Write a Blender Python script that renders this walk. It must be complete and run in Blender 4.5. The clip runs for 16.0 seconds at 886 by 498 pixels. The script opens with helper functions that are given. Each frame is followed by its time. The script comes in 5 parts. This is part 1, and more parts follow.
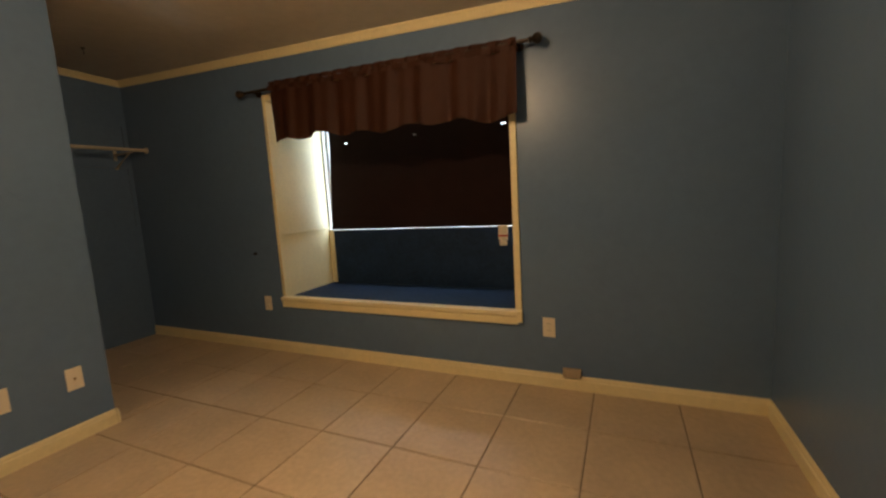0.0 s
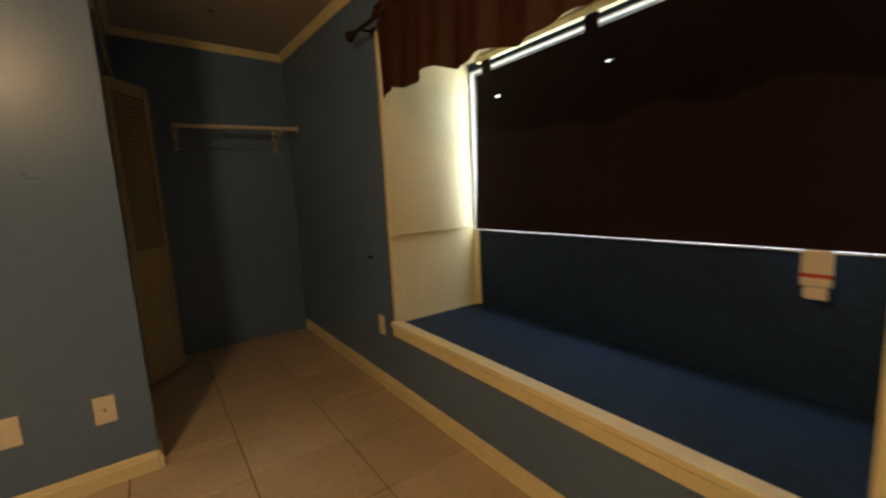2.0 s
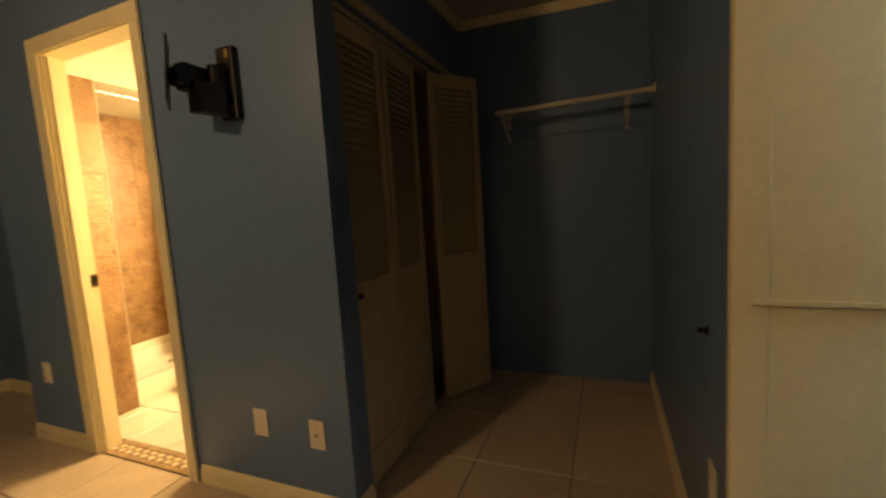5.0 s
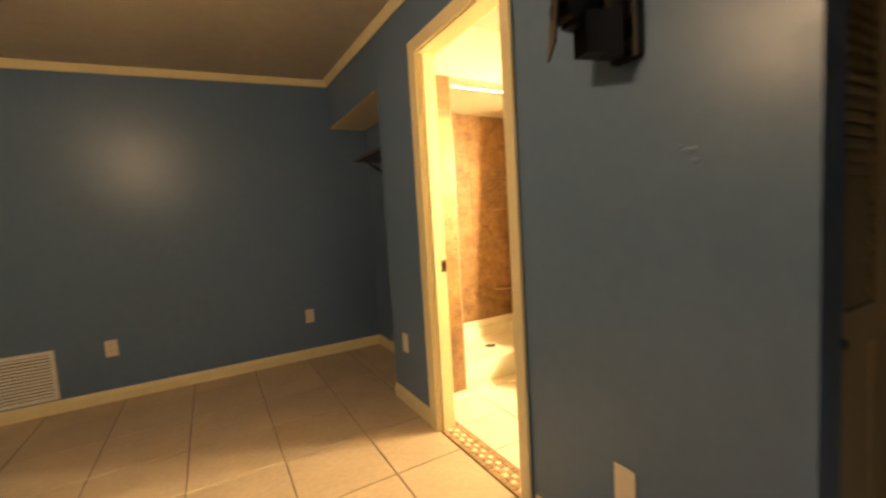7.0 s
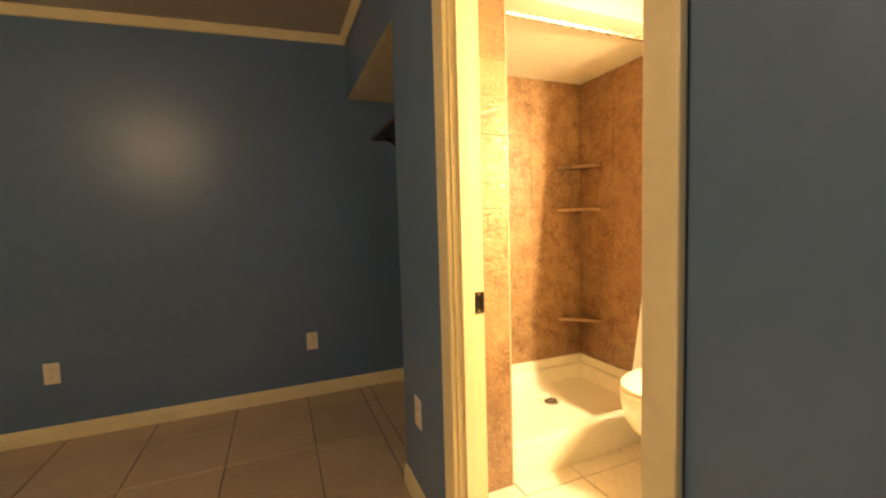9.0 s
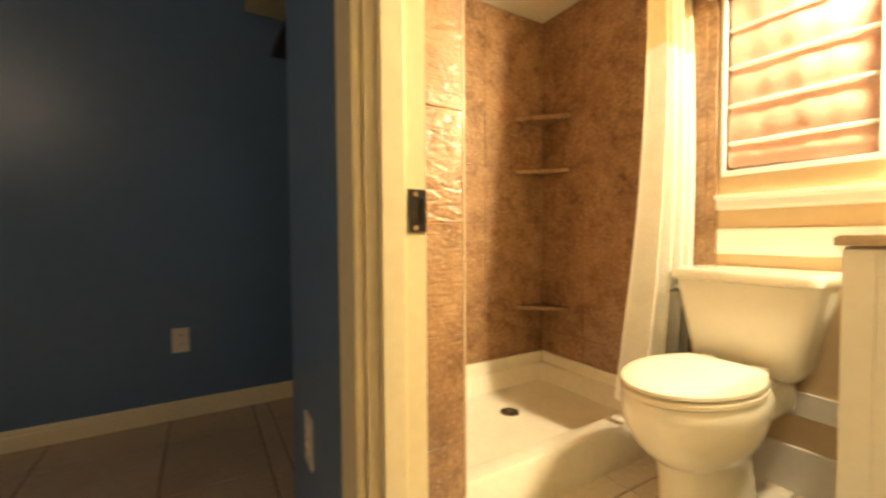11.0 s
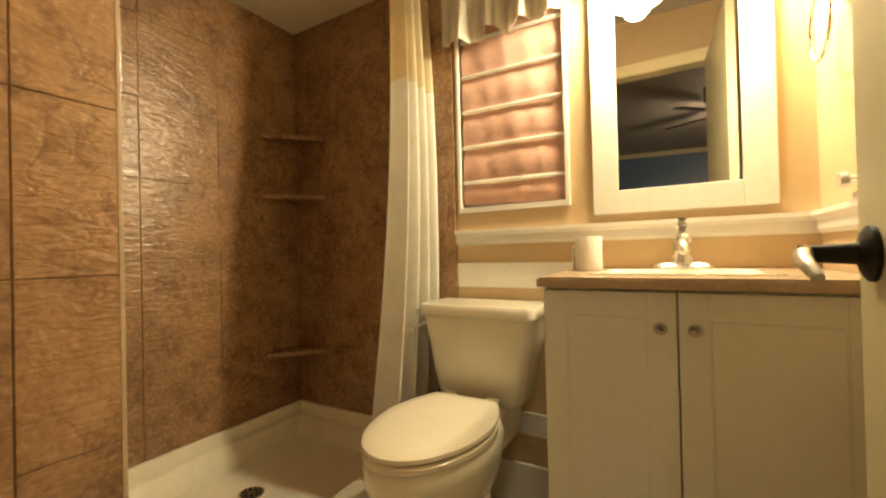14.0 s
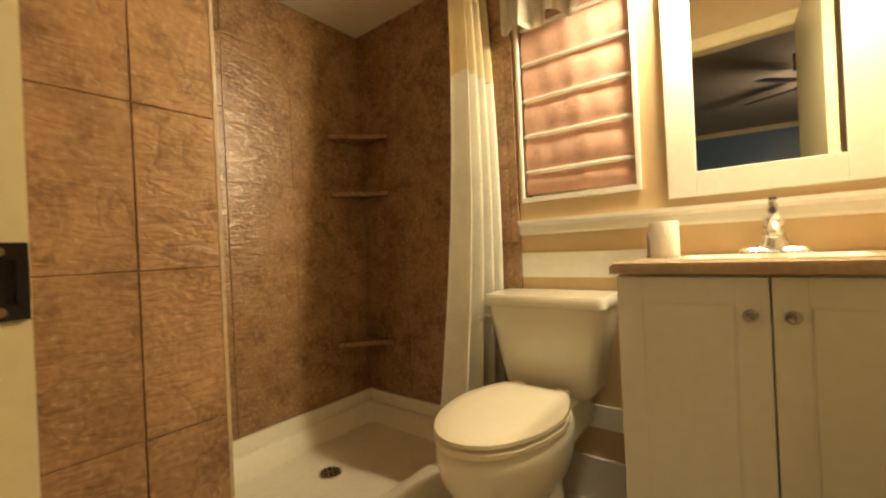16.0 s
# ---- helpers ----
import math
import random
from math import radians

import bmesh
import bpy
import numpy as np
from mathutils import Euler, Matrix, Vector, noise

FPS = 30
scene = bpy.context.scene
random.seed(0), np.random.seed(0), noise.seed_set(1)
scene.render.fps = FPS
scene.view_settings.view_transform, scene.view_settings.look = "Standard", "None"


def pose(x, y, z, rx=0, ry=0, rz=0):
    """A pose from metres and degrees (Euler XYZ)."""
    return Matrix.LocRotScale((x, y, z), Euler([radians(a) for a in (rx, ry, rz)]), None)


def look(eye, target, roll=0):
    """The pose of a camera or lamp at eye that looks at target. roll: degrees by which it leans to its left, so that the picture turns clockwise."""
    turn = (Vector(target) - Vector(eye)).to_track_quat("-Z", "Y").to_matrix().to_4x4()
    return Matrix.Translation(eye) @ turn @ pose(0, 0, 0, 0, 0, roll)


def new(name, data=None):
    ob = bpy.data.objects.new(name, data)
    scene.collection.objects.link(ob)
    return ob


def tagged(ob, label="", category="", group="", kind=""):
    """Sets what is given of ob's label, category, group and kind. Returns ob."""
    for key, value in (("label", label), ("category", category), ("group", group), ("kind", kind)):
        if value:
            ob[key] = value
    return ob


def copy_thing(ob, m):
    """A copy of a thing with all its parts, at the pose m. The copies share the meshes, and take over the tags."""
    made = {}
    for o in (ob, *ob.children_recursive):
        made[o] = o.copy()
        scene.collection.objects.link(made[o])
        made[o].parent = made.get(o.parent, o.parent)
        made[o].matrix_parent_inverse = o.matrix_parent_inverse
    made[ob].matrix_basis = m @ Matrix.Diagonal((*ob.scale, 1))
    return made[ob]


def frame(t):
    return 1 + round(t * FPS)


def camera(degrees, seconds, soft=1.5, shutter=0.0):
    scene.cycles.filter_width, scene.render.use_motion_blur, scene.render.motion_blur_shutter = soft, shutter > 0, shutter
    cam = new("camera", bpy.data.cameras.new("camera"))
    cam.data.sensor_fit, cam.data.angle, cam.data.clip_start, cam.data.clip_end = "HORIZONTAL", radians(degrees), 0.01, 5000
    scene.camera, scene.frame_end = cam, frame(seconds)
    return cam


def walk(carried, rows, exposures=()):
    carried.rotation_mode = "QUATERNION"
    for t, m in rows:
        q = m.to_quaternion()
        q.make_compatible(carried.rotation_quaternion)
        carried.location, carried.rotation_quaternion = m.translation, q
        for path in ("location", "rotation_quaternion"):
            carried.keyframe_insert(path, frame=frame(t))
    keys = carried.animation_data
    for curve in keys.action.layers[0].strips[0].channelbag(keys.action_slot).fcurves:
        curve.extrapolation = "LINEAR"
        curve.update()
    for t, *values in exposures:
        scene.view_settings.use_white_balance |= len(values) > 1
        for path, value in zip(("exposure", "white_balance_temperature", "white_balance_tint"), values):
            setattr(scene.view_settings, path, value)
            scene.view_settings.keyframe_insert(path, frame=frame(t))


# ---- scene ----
cam = camera(95.0, 16.0, soft=2.3, shutter=0.5)
PATH = [
    (0, (2.651, -0.525, 1.173), (1.838, 1.284, 0.919), -3.3),
    (0.5, (2.58, -0.158, 1.173), (1.663, 1.605, 0.949), -1.6),
    (1, (2.513, 0.205, 1.141), (1.453, 1.883, 0.89), -2.8),
    (1.5, (2.345, 0.48, 1.175), (1.078, 2.006, 0.923), -4.7),
    (2, (2.158, 0.784, 1.166), (0.545, 1.935, 0.893), -2.9),
    (2.5, (1.946, 1.044, 1.14), (0.139, 1.88, 0.955), -4.7),
    (3, (1.724, 1.247, 1.157), (-0.187, 1.789, 0.931), -5.7),
    (3.2, (1.655, 1.338, 1.137), (-0.313, 1.64, 0.949), -3.3),
    (5.3, (1.160, 1.594, 1.187), (-0.601, 0.670, 0.982), -4.1),
    (5.5, (1.150, 1.575, 1.179), (-0.525, 0.505, 0.973), -3.9),
    (6, (1.160, 1.474, 1.167), (-0.254, 0.080, 0.945), -4.4),
    (6.5, (1.12, 1.234, 1.17), (-0.149, -0.308, 1.067), -4.5),
    (7, (1.014, 1.002, 1.179), (0.024, -0.728, 1.024), -3.4),
    (7.5, (0.846, 0.781, 1.185), (0.08, -1.055, 0.975), -1.9),
    (8, (0.753, 0.532, 1.197), (-0.102, -1.269, 1.045), -3.5),
    (8.5, (0.624, 0.355, 1.193), (-0.168, -1.479, 1.1), -2.2),
    (8.7, (0.564, 0.293, 1.19), (-0.186, -1.556, 1.055), -1.6),
    (10.8, (0.237, -0.316, 0.879), (-0.678, -2.094, 0.822), -0.7),
    (11, (0.205, -0.355, 0.878), (-0.815, -2.075, 0.81), -0.4),
    (11.5, (0.134, -0.405, 0.889), (-1.234, -1.864, 0.858), 1.5),
    (12, (0.099, -0.38, 0.918), (-1.559, -1.5, 0.952), 2.3),
    (12.5, (0.094, -0.355, 0.985), (-1.67, -1.292, 1.07), 0.2),
    (13, (0.068, -0.366, 0.979), (-1.72, -1.263, 0.994), 1.4),
    (13.5, (0.011, -0.381, 0.957), (-1.754, -1.322, 0.992), -0.7),
    (14, (-0.064, -0.394, 0.938), (-1.793, -1.4, 0.955), -1.4),
    (14.5, (-0.102, -0.405, 0.936), (-1.835, -1.401, 0.978), -1.5),
    (15, (-0.105, -0.413, 0.924), (-1.808, -1.462, 0.917), -2.5),
    (15.5, (-0.076, -0.426, 0.91), (-1.702, -1.588, 0.859), -2.2),
    (16, (-0.039, -0.409, 0.925), (-1.61, -1.647, 0.927), -2.7),
]
walk(cam, [(t, look(eye, target, roll)) for t, eye, target, roll in PATH], exposures=[(0, 0.05, 6500, 10), (1.0, -0.2, 6600, 10), (2.0, -0.1, 7200, 10), (3.2, -0.3, 6900, 10), (5.3, -0.35, 7100, 10), (6.0, 0.0, 6900, 10), (6.5, 0.2, 6700, 10), (8.5, 0.25, 6600, 12), (10.8, -0.5, 5550, 8), (11.5, -0.85, 5550, 8), (12.0, -1.5, 5550, 7), (12.7, -2.0, 5550, 7), (16, -1.95, 5600, 7)])

# ---- world and lights ----
world = bpy.data.worlds.new("world")
scene.world = world
world.use_nodes = True
wn = world.node_tree
sky = wn.nodes.new("ShaderNodeTexSky")
sky.sky_type = "NISHITA"
sky.sun_disc = False
sky.sun_elevation = radians(42)
sky.sun_rotation = radians(200)
wn.links.new(sky.outputs[0], wn.nodes["Background"].inputs[0])
wn.nodes["Background"].inputs[1].default_value = 0.15

sun = new("sun", bpy.data.lights.new("sun", "SUN"))
sun.data.energy, sun.data.angle, sun.data.color = 2.0, radians(0.6), (1.0, 0.95, 0.88)
sun.matrix_world = look((-2, -6, 8), (0, 0, 0))


def lamp(name, at, watts, colour, size):
    ob = new(name, bpy.data.lights.new(name, "POINT"))
    ob.data.energy, ob.data.color, ob.data.shadow_soft_size = watts, colour, size
    ob.location = at
    return ob


FAN = (1.72, 0.05)
lamp("fan_bulb", (FAN[0], FAN[1], 2.09), 102, (1.0, 0.66, 0.36), 0.07)
for y in (-0.50, -0.27):
    lamp("vanity_bulb", (-1.395, y, 1.762), 150, (1.0, 0.735, 0.375), 0.045)

# sky light that comes in round the blackout shade
pane_light = new("window_skylight", bpy.data.lights.new("window_skylight", "AREA"))
pane_light.data.shape, pane_light.data.size, pane_light.data.size_y = "RECTANGLE", 1.78, 0.90
pane_light.data.energy, pane_light.data.color = 33, (0.72, 0.86, 1.0)
pane_light.matrix_world = look((1.11, 2.535, 1.40), (1.11, 0.0, 1.40))

# the plan
N, S, E, WN, WB = 1.848, -2.68, 3.32, -1.555, -1.51
CEIL = 2.54        # wall tops, above the sloping ceiling
CL = 0.69          # closet front
BR = -0.065        # bathroom side wall beside the vanity
D0, D1, DH = -0.91, -0.225, 2.03   # bathroom doorway
SH = -2.095        # tiled back of the shower
WING = -1.283      # tiled wing wall beside the shower
WX = -0.414



def ceil_z(x, y):
    """Underside of the gently sloping ceiling."""
    return 2.36 - 0.045 * x - 0.028 * y


# ---- materials ----
def mat(name, colour, rough=0.5, var=0.12, scale=6.0, bump=0.0, bump_scale=60.0, metal=0.0, spec=0.5, second=None, piece=0.0, coat=0.0):
    m = bpy.data.materials.new(name)
    m.use_nodes = True
    nt = m.node_tree
    b = nt.nodes["Principled BSDF"]
    tc = nt.nodes.new("ShaderNodeNewGeometry" if piece else "ShaderNodeTexCoord")
    where = tc.outputs["Position" if piece else "Object"]
    n1 = nt.nodes.new("ShaderNodeTexNoise")
    n1.inputs["Scale"].default_value = scale
    n1.inputs["Detail"].default_value = 6
    n2 = nt.nodes.new("ShaderNodeTexNoise")
    n2.inputs["Scale"].default_value = scale * 9
    n2.inputs["Detail"].default_value = 4
    nt.links.new(where, n1.inputs["Vector"])
    nt.links.new(where, n2.inputs["Vector"])
    add = nt.nodes.new("ShaderNodeMath")
    add.operation = "ADD"
    nt.links.new(n1.outputs["Fac"], add.inputs[0])
    nt.links.new(n2.outputs["Fac"], add.inputs[1])
    fac = nt.nodes.new("ShaderNodeMapRange")
    fac.inputs["From Min"].default_value = 0.7
    fac.inputs["From Max"].default_value = 1.3
    nt.links.new(add.outputs[0], fac.inputs["Value"])
    mix = nt.nodes.new("ShaderNodeMix")
    mix.data_type = "RGBA"
    dark = second or tuple(c * (1 - var) for c in colour)
    light = colour if second else tuple(min(1, c * (1 + var)) for c in colour)
    mix.inputs["A"].default_value = (*dark, 1)
    mix.inputs["B"].default_value = (*light, 1)
    nt.links.new(fac.outputs["Result"], mix.inputs["Factor"])
    out = mix.outputs["Result"]
    if piece:
        info = nt.nodes.new("ShaderNodeObjectInfo")
        mr = nt.nodes.new("ShaderNodeMapRange")
        mr.inputs["To Min"].default_value = 1 - piece
        mr.inputs["To Max"].default_value = 1 + piece
        nt.links.new(info.outputs["Random"], mr.inputs["Value"])
        mul = nt.nodes.new("ShaderNodeVectorMath")
        mul.operation = "SCALE"
        nt.links.new(out, mul.inputs[0])
        nt.links.new(mr.outputs["Result"], mul.inputs["Scale"])
        out = mul.outputs["Vector"]
    nt.links.new(out, b.inputs["Base Color"])
    b.inputs["Metallic"].default_value = metal
    b.inputs["Specular IOR Level"].default_value = spec
    b.inputs["Coat Weight"].default_value = coat
    rr = nt.nodes.new("ShaderNodeMapRange")
    rr.inputs["To Min"].default_value = max(0.02, rough - 0.08)
    rr.inputs["To Max"].default_value = min(1.0, rough + 0.08)
    nt.links.new(n2.outputs["Fac"], rr.inputs["Value"])
    nt.links.new(rr.outputs["Result"], b.inputs["Roughness"])
    if bump:
        n3 = nt.nodes.new("ShaderNodeTexNoise")
        n3.inputs["Scale"].default_value = bump_scale
        n3.inputs["Detail"].default_value = 5
        nt.links.new(where, n3.inputs["Vector"])
        bp = nt.nodes.new("ShaderNodeBump")
        bp.inputs["Strength"].default_value = bump
        bp.inputs["Distance"].default_value = 0.01
        nt.links.new(n3.outputs["Fac"], bp.inputs["Height"])
        nt.links.new(bp.outputs["Normal"], b.inputs["Normal"])
    return m


def stone(name, base, dark, vein):
    """Slate-look glazed tile: clefts, blotches, and a shift from tile to tile."""
    m = mat(name, base, rough=0.25, second=dark, scale=9, piece=0.10, spec=0.6)
    nt = m.node_tree
    b = nt.nodes["Principled BSDF"]
    warp = nt.nodes.new("ShaderNodeTexNoise")
    warp.inputs["Scale"].default_value = 5
    warp.inputs["Detail"].default_value = 3
    geo = nt.nodes.new("ShaderNodeNewGeometry")
    nt.links.new(geo.outputs["Position"], warp.inputs["Vector"])
    shift = nt.nodes.new("ShaderNodeVectorMath")
    shift.operation = "MULTIPLY_ADD"
    shift.inputs[1].default_value = (0.5, 0.5, 0.5)
    nt.links.new(warp.outputs["Color"], shift.inputs[0])
    nt.links.new(geo.outputs["Position"], shift.inputs[2])
    ridge = nt.nodes.new("ShaderNodeTexNoise")
    ridge.inputs["Scale"].default_value = 6.5
    ridge.inputs["Detail"].default_value = 7
    nt.links.new(shift.outputs[0], ridge.inputs["Vector"])
    sub = nt.nodes.new("ShaderNodeMath")
    sub.operation = "SUBTRACT"
    sub.inputs[1].default_value = 0.5
    nt.links.new(ridge.outputs["Fac"], sub.inputs[0])
    line = nt.nodes.new("ShaderNodeMath")
    line.operation = "ABSOLUTE"
    nt.links.new(sub.outputs[0], line.inputs[0])
    crack = nt.nodes.new("ShaderNodeMapRange")
    crack.inputs["From Min"].default_value = 0.026
    crack.inputs["From Max"].default_value = 0.0
    crack.inputs["To Max"].default_value = 0.40
    nt.links.new(line.outputs[0], crack.inputs["Value"])
    flat_ = nt.nodes.new("ShaderNodeMapRange")
    flat_.inputs["From Max"].default_value = 0.06
    nt.links.new(line.outputs[0], flat_.inputs["Value"])
    patch = nt.nodes.new("ShaderNodeMath")
    patch.operation = "MULTIPLY"
    gate = nt.nodes.new("ShaderNodeTexNoise")
    gate.inputs["Scale"].default_value = 3.1
    nt.links.new(geo.outputs["Position"], gate.inputs["Vector"])
    gr = nt.nodes.new("ShaderNodeMapRange")
    gr.inputs["From Min"].default_value = 0.36
    gr.inputs["From Max"].default_value = 0.50
    nt.links.new(gate.outputs["Fac"], gr.inputs["Value"])
    nt.links.new(crack.outputs["Result"], patch.inputs[0])
    nt.links.new(gr.outputs["Result"], patch.inputs[1])
    old = b.inputs["Base Color"].links[0].from_socket
    mx = nt.nodes.new("ShaderNodeMix")
    mx.data_type = "RGBA"
    mx.inputs["B"].default_value = (*vein, 1)
    nt.links.new(patch.outputs[0], mx.inputs["Factor"])
    nt.links.new(old, mx.inputs["A"])
    nt.links.new(mx.outputs["Result"], b.inputs["Base Color"])
    bp = nt.nodes.new("ShaderNodeBump")
    bp.inputs["Strength"].default_value = 0.09
    bp.inputs["Distance"].default_value = 0.010
    nt.links.new(flat_.outputs["Result"], bp.inputs["Height"])
    fine = nt.nodes.new("ShaderNodeTexNoise")
    fine.inputs["Scale"].default_value = 30
    fine.inputs["Detail"].default_value = 6
    fine.inputs["Distortion"].default_value = 0.8
    turn = nt.nodes.new("ShaderNodeMapping")
    turn.inputs["Rotation"].default_value = (0.3, 0.75, 0.3)
    turn.inputs["Scale"].default_value = (0.55, 1.0, 1.7)
    nt.links.new(geo.outputs["Position"], turn.inputs["Vector"])
    nt.links.new(turn.outputs["Vector"], fine.inputs["Vector"])
    # flecks and cloudy stains through the glaze
    fleck = nt.nodes.new("ShaderNodeTexNoise")
    fleck.inputs["Scale"].default_value = 17
    fleck.inputs["Detail"].default_value = 9
    fleck.inputs["Roughness"].default_value = 0.62
    nt.links.new(geo.outputs["Position"], fleck.inputs["Vector"])
    spots = nt.nodes.new("ShaderNodeMapRange")
    spots.inputs["From Min"].default_value = 0.53
    spots.inputs["From Max"].default_value = 0.70
    spots.inputs["To Max"].default_value = 0.52
    nt.links.new(fleck.outputs["Fac"], spots.inputs["Value"])
    mx2 = nt.nodes.new("ShaderNodeMix")
    mx2.data_type = "RGBA"
    mx2.inputs["B"].default_value = (*vein, 1)
    nt.links.new(spots.outputs["Result"], mx2.inputs["Factor"])
    nt.links.new(mx.outputs["Result"], mx2.inputs["A"])
    nt.links.new(mx2.outputs["Result"], b.inputs["Base Color"])
    bp2 = nt.nodes.new("ShaderNodeBump")
    bp2.inputs["Strength"].default_value = 0.40
    bp2.inputs["Distance"].default_value = 0.012
    nt.links.new(fine.outputs["Fac"], bp2.inputs["Height"])
    nt.links.new(bp.outputs["Normal"], bp2.inputs["Normal"])
    nt.links.new(bp2.outputs["Normal"], b.inputs["Normal"])
    return m


def glowing(name, colour, strength):
    m = bpy.data.materials.new(name)
    m.use_nodes = True
    b = m.node_tree.nodes["Principled BSDF"]
    b.inputs["Base Color"].default_value = (*colour, 1)
    b.inputs["Emission Color"].default_value = (*colour, 1)
    b.inputs["Emission Strength"].default_value = strength
    return m


def cloth(name, colour, rough=0.9, see=0.3, scale=12, weave=400):
    m = mat(name, colour, rough=rough, var=0.15, scale=scale, bump=0.25, bump_scale=weave, spec=0.2)
    if see:
        nt = m.node_tree
        b = nt.nodes["Principled BSDF"]
        tr = nt.nodes.new("ShaderNodeBsdfTranslucent")
        tr.inputs["Color"].default_value = (*colour, 1)
        mx = nt.nodes.new("ShaderNodeMixShader")
        mx.inputs["Fac"].default_value = see
        nt.links.new(b.outputs[0], mx.inputs[1])
        nt.links.new(tr.outputs[0], mx.inputs[2])
        nt.links.new(mx.outputs[0], nt.nodes["Material Output"].inputs["Surface"])
    return m


BLUE = mat("blue_wall_paint", (0.118, 0.19, 0.315), rough=0.34, var=0.06, scale=2.2, bump=0.10, bump_scale=34, spec=0.45)
BLUE_SHELF = mat("navy_shelf_paint", (0.014, 0.033, 0.076), rough=0.65, var=0.25, scale=4, bump=0.5, bump_scale=30, spec=0.2)
YELLOW = mat("apricot_wall_paint", (0.60, 0.455, 0.255), rough=0.5, var=0.05, scale=3, bump=0.08, bump_scale=40)
TRIM = mat("cream_trim_paint", (0.84, 0.73, 0.44), rough=0.38, var=0.06, scale=5, bump=0.06, bump_scale=25)
WHITE = mat("white_gloss_paint", (0.80, 0.78, 0.72), rough=0.35, var=0.04, scale=5, bump=0.04, bump_scale=25)
CEILING = mat("ceiling_paint", (0.52, 0.48, 0.41), rough=0.8, var=0.08, scale=1.6, bump=0.35, bump_scale=120)
BATH_CEILING = mat("cream_ceiling_paint", (0.74, 0.70, 0.58), rough=0.7, var=0.06, scale=2, bump=0.2, bump_scale=90)
LOUVRE = mat("tan_louvre_paint", (0.50, 0.40, 0.24), rough=0.5, var=0.12, scale=7, bump=0.1, bump_scale=30)
FLOOR_TILE = mat("beige_floor_tile", (0.53, 0.41, 0.28), rough=0.33, var=0.12, scale=4, bump=0.06, bump_scale=18, piece=0.06)
BATH_TILE = mat("ivory_floor_tile", (0.72, 0.66, 0.54), rough=0.25, var=0.08, scale=5, bump=0.05, bump_scale=18, piece=0.04)
GROUT = mat("dark_grout", (0.21, 0.155, 0.11), rough=0.9, var=0.3, scale=14, bump=0.3, bump_scale=150)
STONE_TILE = stone("brown_slate_tile", (0.40, 0.248, 0.125), (0.225, 0.130, 0.063), (0.085, 0.042, 0.022))
STONE_GROUT = mat("brown_grout", (0.30, 0.19, 0.095), rough=0.85, var=0.2, scale=20, bump=0.2)
MOSAIC_A = mat("mosaic_tan", (0.36, 0.23, 0.11), rough=0.4, var=0.2, scale=20, piece=0.2)
MOSAIC_B = mat("mosaic_cream", (0.72, 0.60, 0.42), rough=0.4, var=0.15, scale=20, piece=0.1)
PORCELAIN = mat("porcelain", (0.85, 0.82, 0.69), rough=0.10, var=0.02, scale=3, spec=0.6, coat=0.3)
SEAT = mat("bone_seat_plastic", (0.84, 0.79, 0.63), rough=0.2, var=0.02, scale=3)
ACRYLIC = mat("white_acrylic", (0.85, 0.82, 0.69), rough=0.22, var=0.05, scale=4, bump=0.03, bump_scale=10)
MARBLE = mat("tan_cultured_marble", (0.50, 0.40, 0.275), rough=0.22, var=0.15, scale=12, second=(0.40, 0.30, 0.20))
CABINET = mat("white_cabinet_paint", (0.83, 0.835, 0.76), rough=0.4, var=0.03, scale=4, bump=0.04, bump_scale=30)
CHROME = mat("chrome", (0.86, 0.85, 0.82), rough=0.27, var=0.03, metal=1.0)
NICKEL = mat("brushed_nickel", (0.60, 0.57, 0.52), rough=0.3, var=0.06, metal=1.0)
BLACK = mat("black_metal", (0.010, 0.009, 0.009), rough=0.45, var=0.3, scale=15, spec=0.3)
BRASS = mat("dull_brass", (0.42, 0.30, 0.14), rough=0.4, var=0.15, metal=1.0)
BRONZE = mat("oil_rubbed_bronze", (0.035, 0.025, 0.018), rough=0.35, var=0.3, scale=20, metal=0.6)
PLASTIC = mat("ivory_plate_plastic", (0.78, 0.70, 0.56), rough=0.35, var=0.03)
# near-black that paints the shade inside slots, vent gaps and drain holes
HOLE_SHADOW = mat("painted_hole_shadow", (0.02, 0.02, 0.02), rough=0.8, var=0.2)
SHADE = cloth("black_blackout_cloth", (0.016, 0.006, 0.006), see=0.0)
VALANCE = cloth("oxblood_valance_cloth", (0.040, 0.013, 0.0065), rough=0.55, see=0.0, scale=18)
CURTAIN = cloth("ivory_curtain_cloth", (0.93, 0.91, 0.83), rough=0.6, see=0.45)
SHEER = cloth("white_sheer_cloth", (0.87, 0.84, 0.76), rough=0.7, see=0.45)
SHEER_BAND = cloth("cream_sheer_cloth", (0.84, 0.76, 0.54), rough=0.7, see=0.5)
ROMAN = cloth("pink_roman_cloth", (0.78, 0.51, 0.40), rough=0.9, see=0.2)
PAPER = mat("tissue_paper", (0.85, 0.82, 0.76), rough=0.95, var=0.05, bump=0.3, bump_scale=120)
RODWHITE = mat("cream_rod_paint", (0.62, 0.56, 0.44), rough=0.45, var=0.1)
DARKWOOD = mat("dark_wood", (0.035, 0.02, 0.012), rough=0.4, var=0.4, scale=10)
SCREENW = mat("window_vinyl", (0.80, 0.80, 0.78), rough=0.4, var=0.03)
RED = mat("red_label", (0.55, 0.05, 0.04), rough=0.5)
DOORPAINT = mat("cream_door_paint", (0.62, 0.57, 0.36), rough=0.36, var=0.04, scale=3, bump=0.06, bump_scale=25)
OUTSIDE = mat("dry_grass", (0.12, 0.13, 0.06), rough=0.95, var=0.4, scale=1.5, bump=0.3)
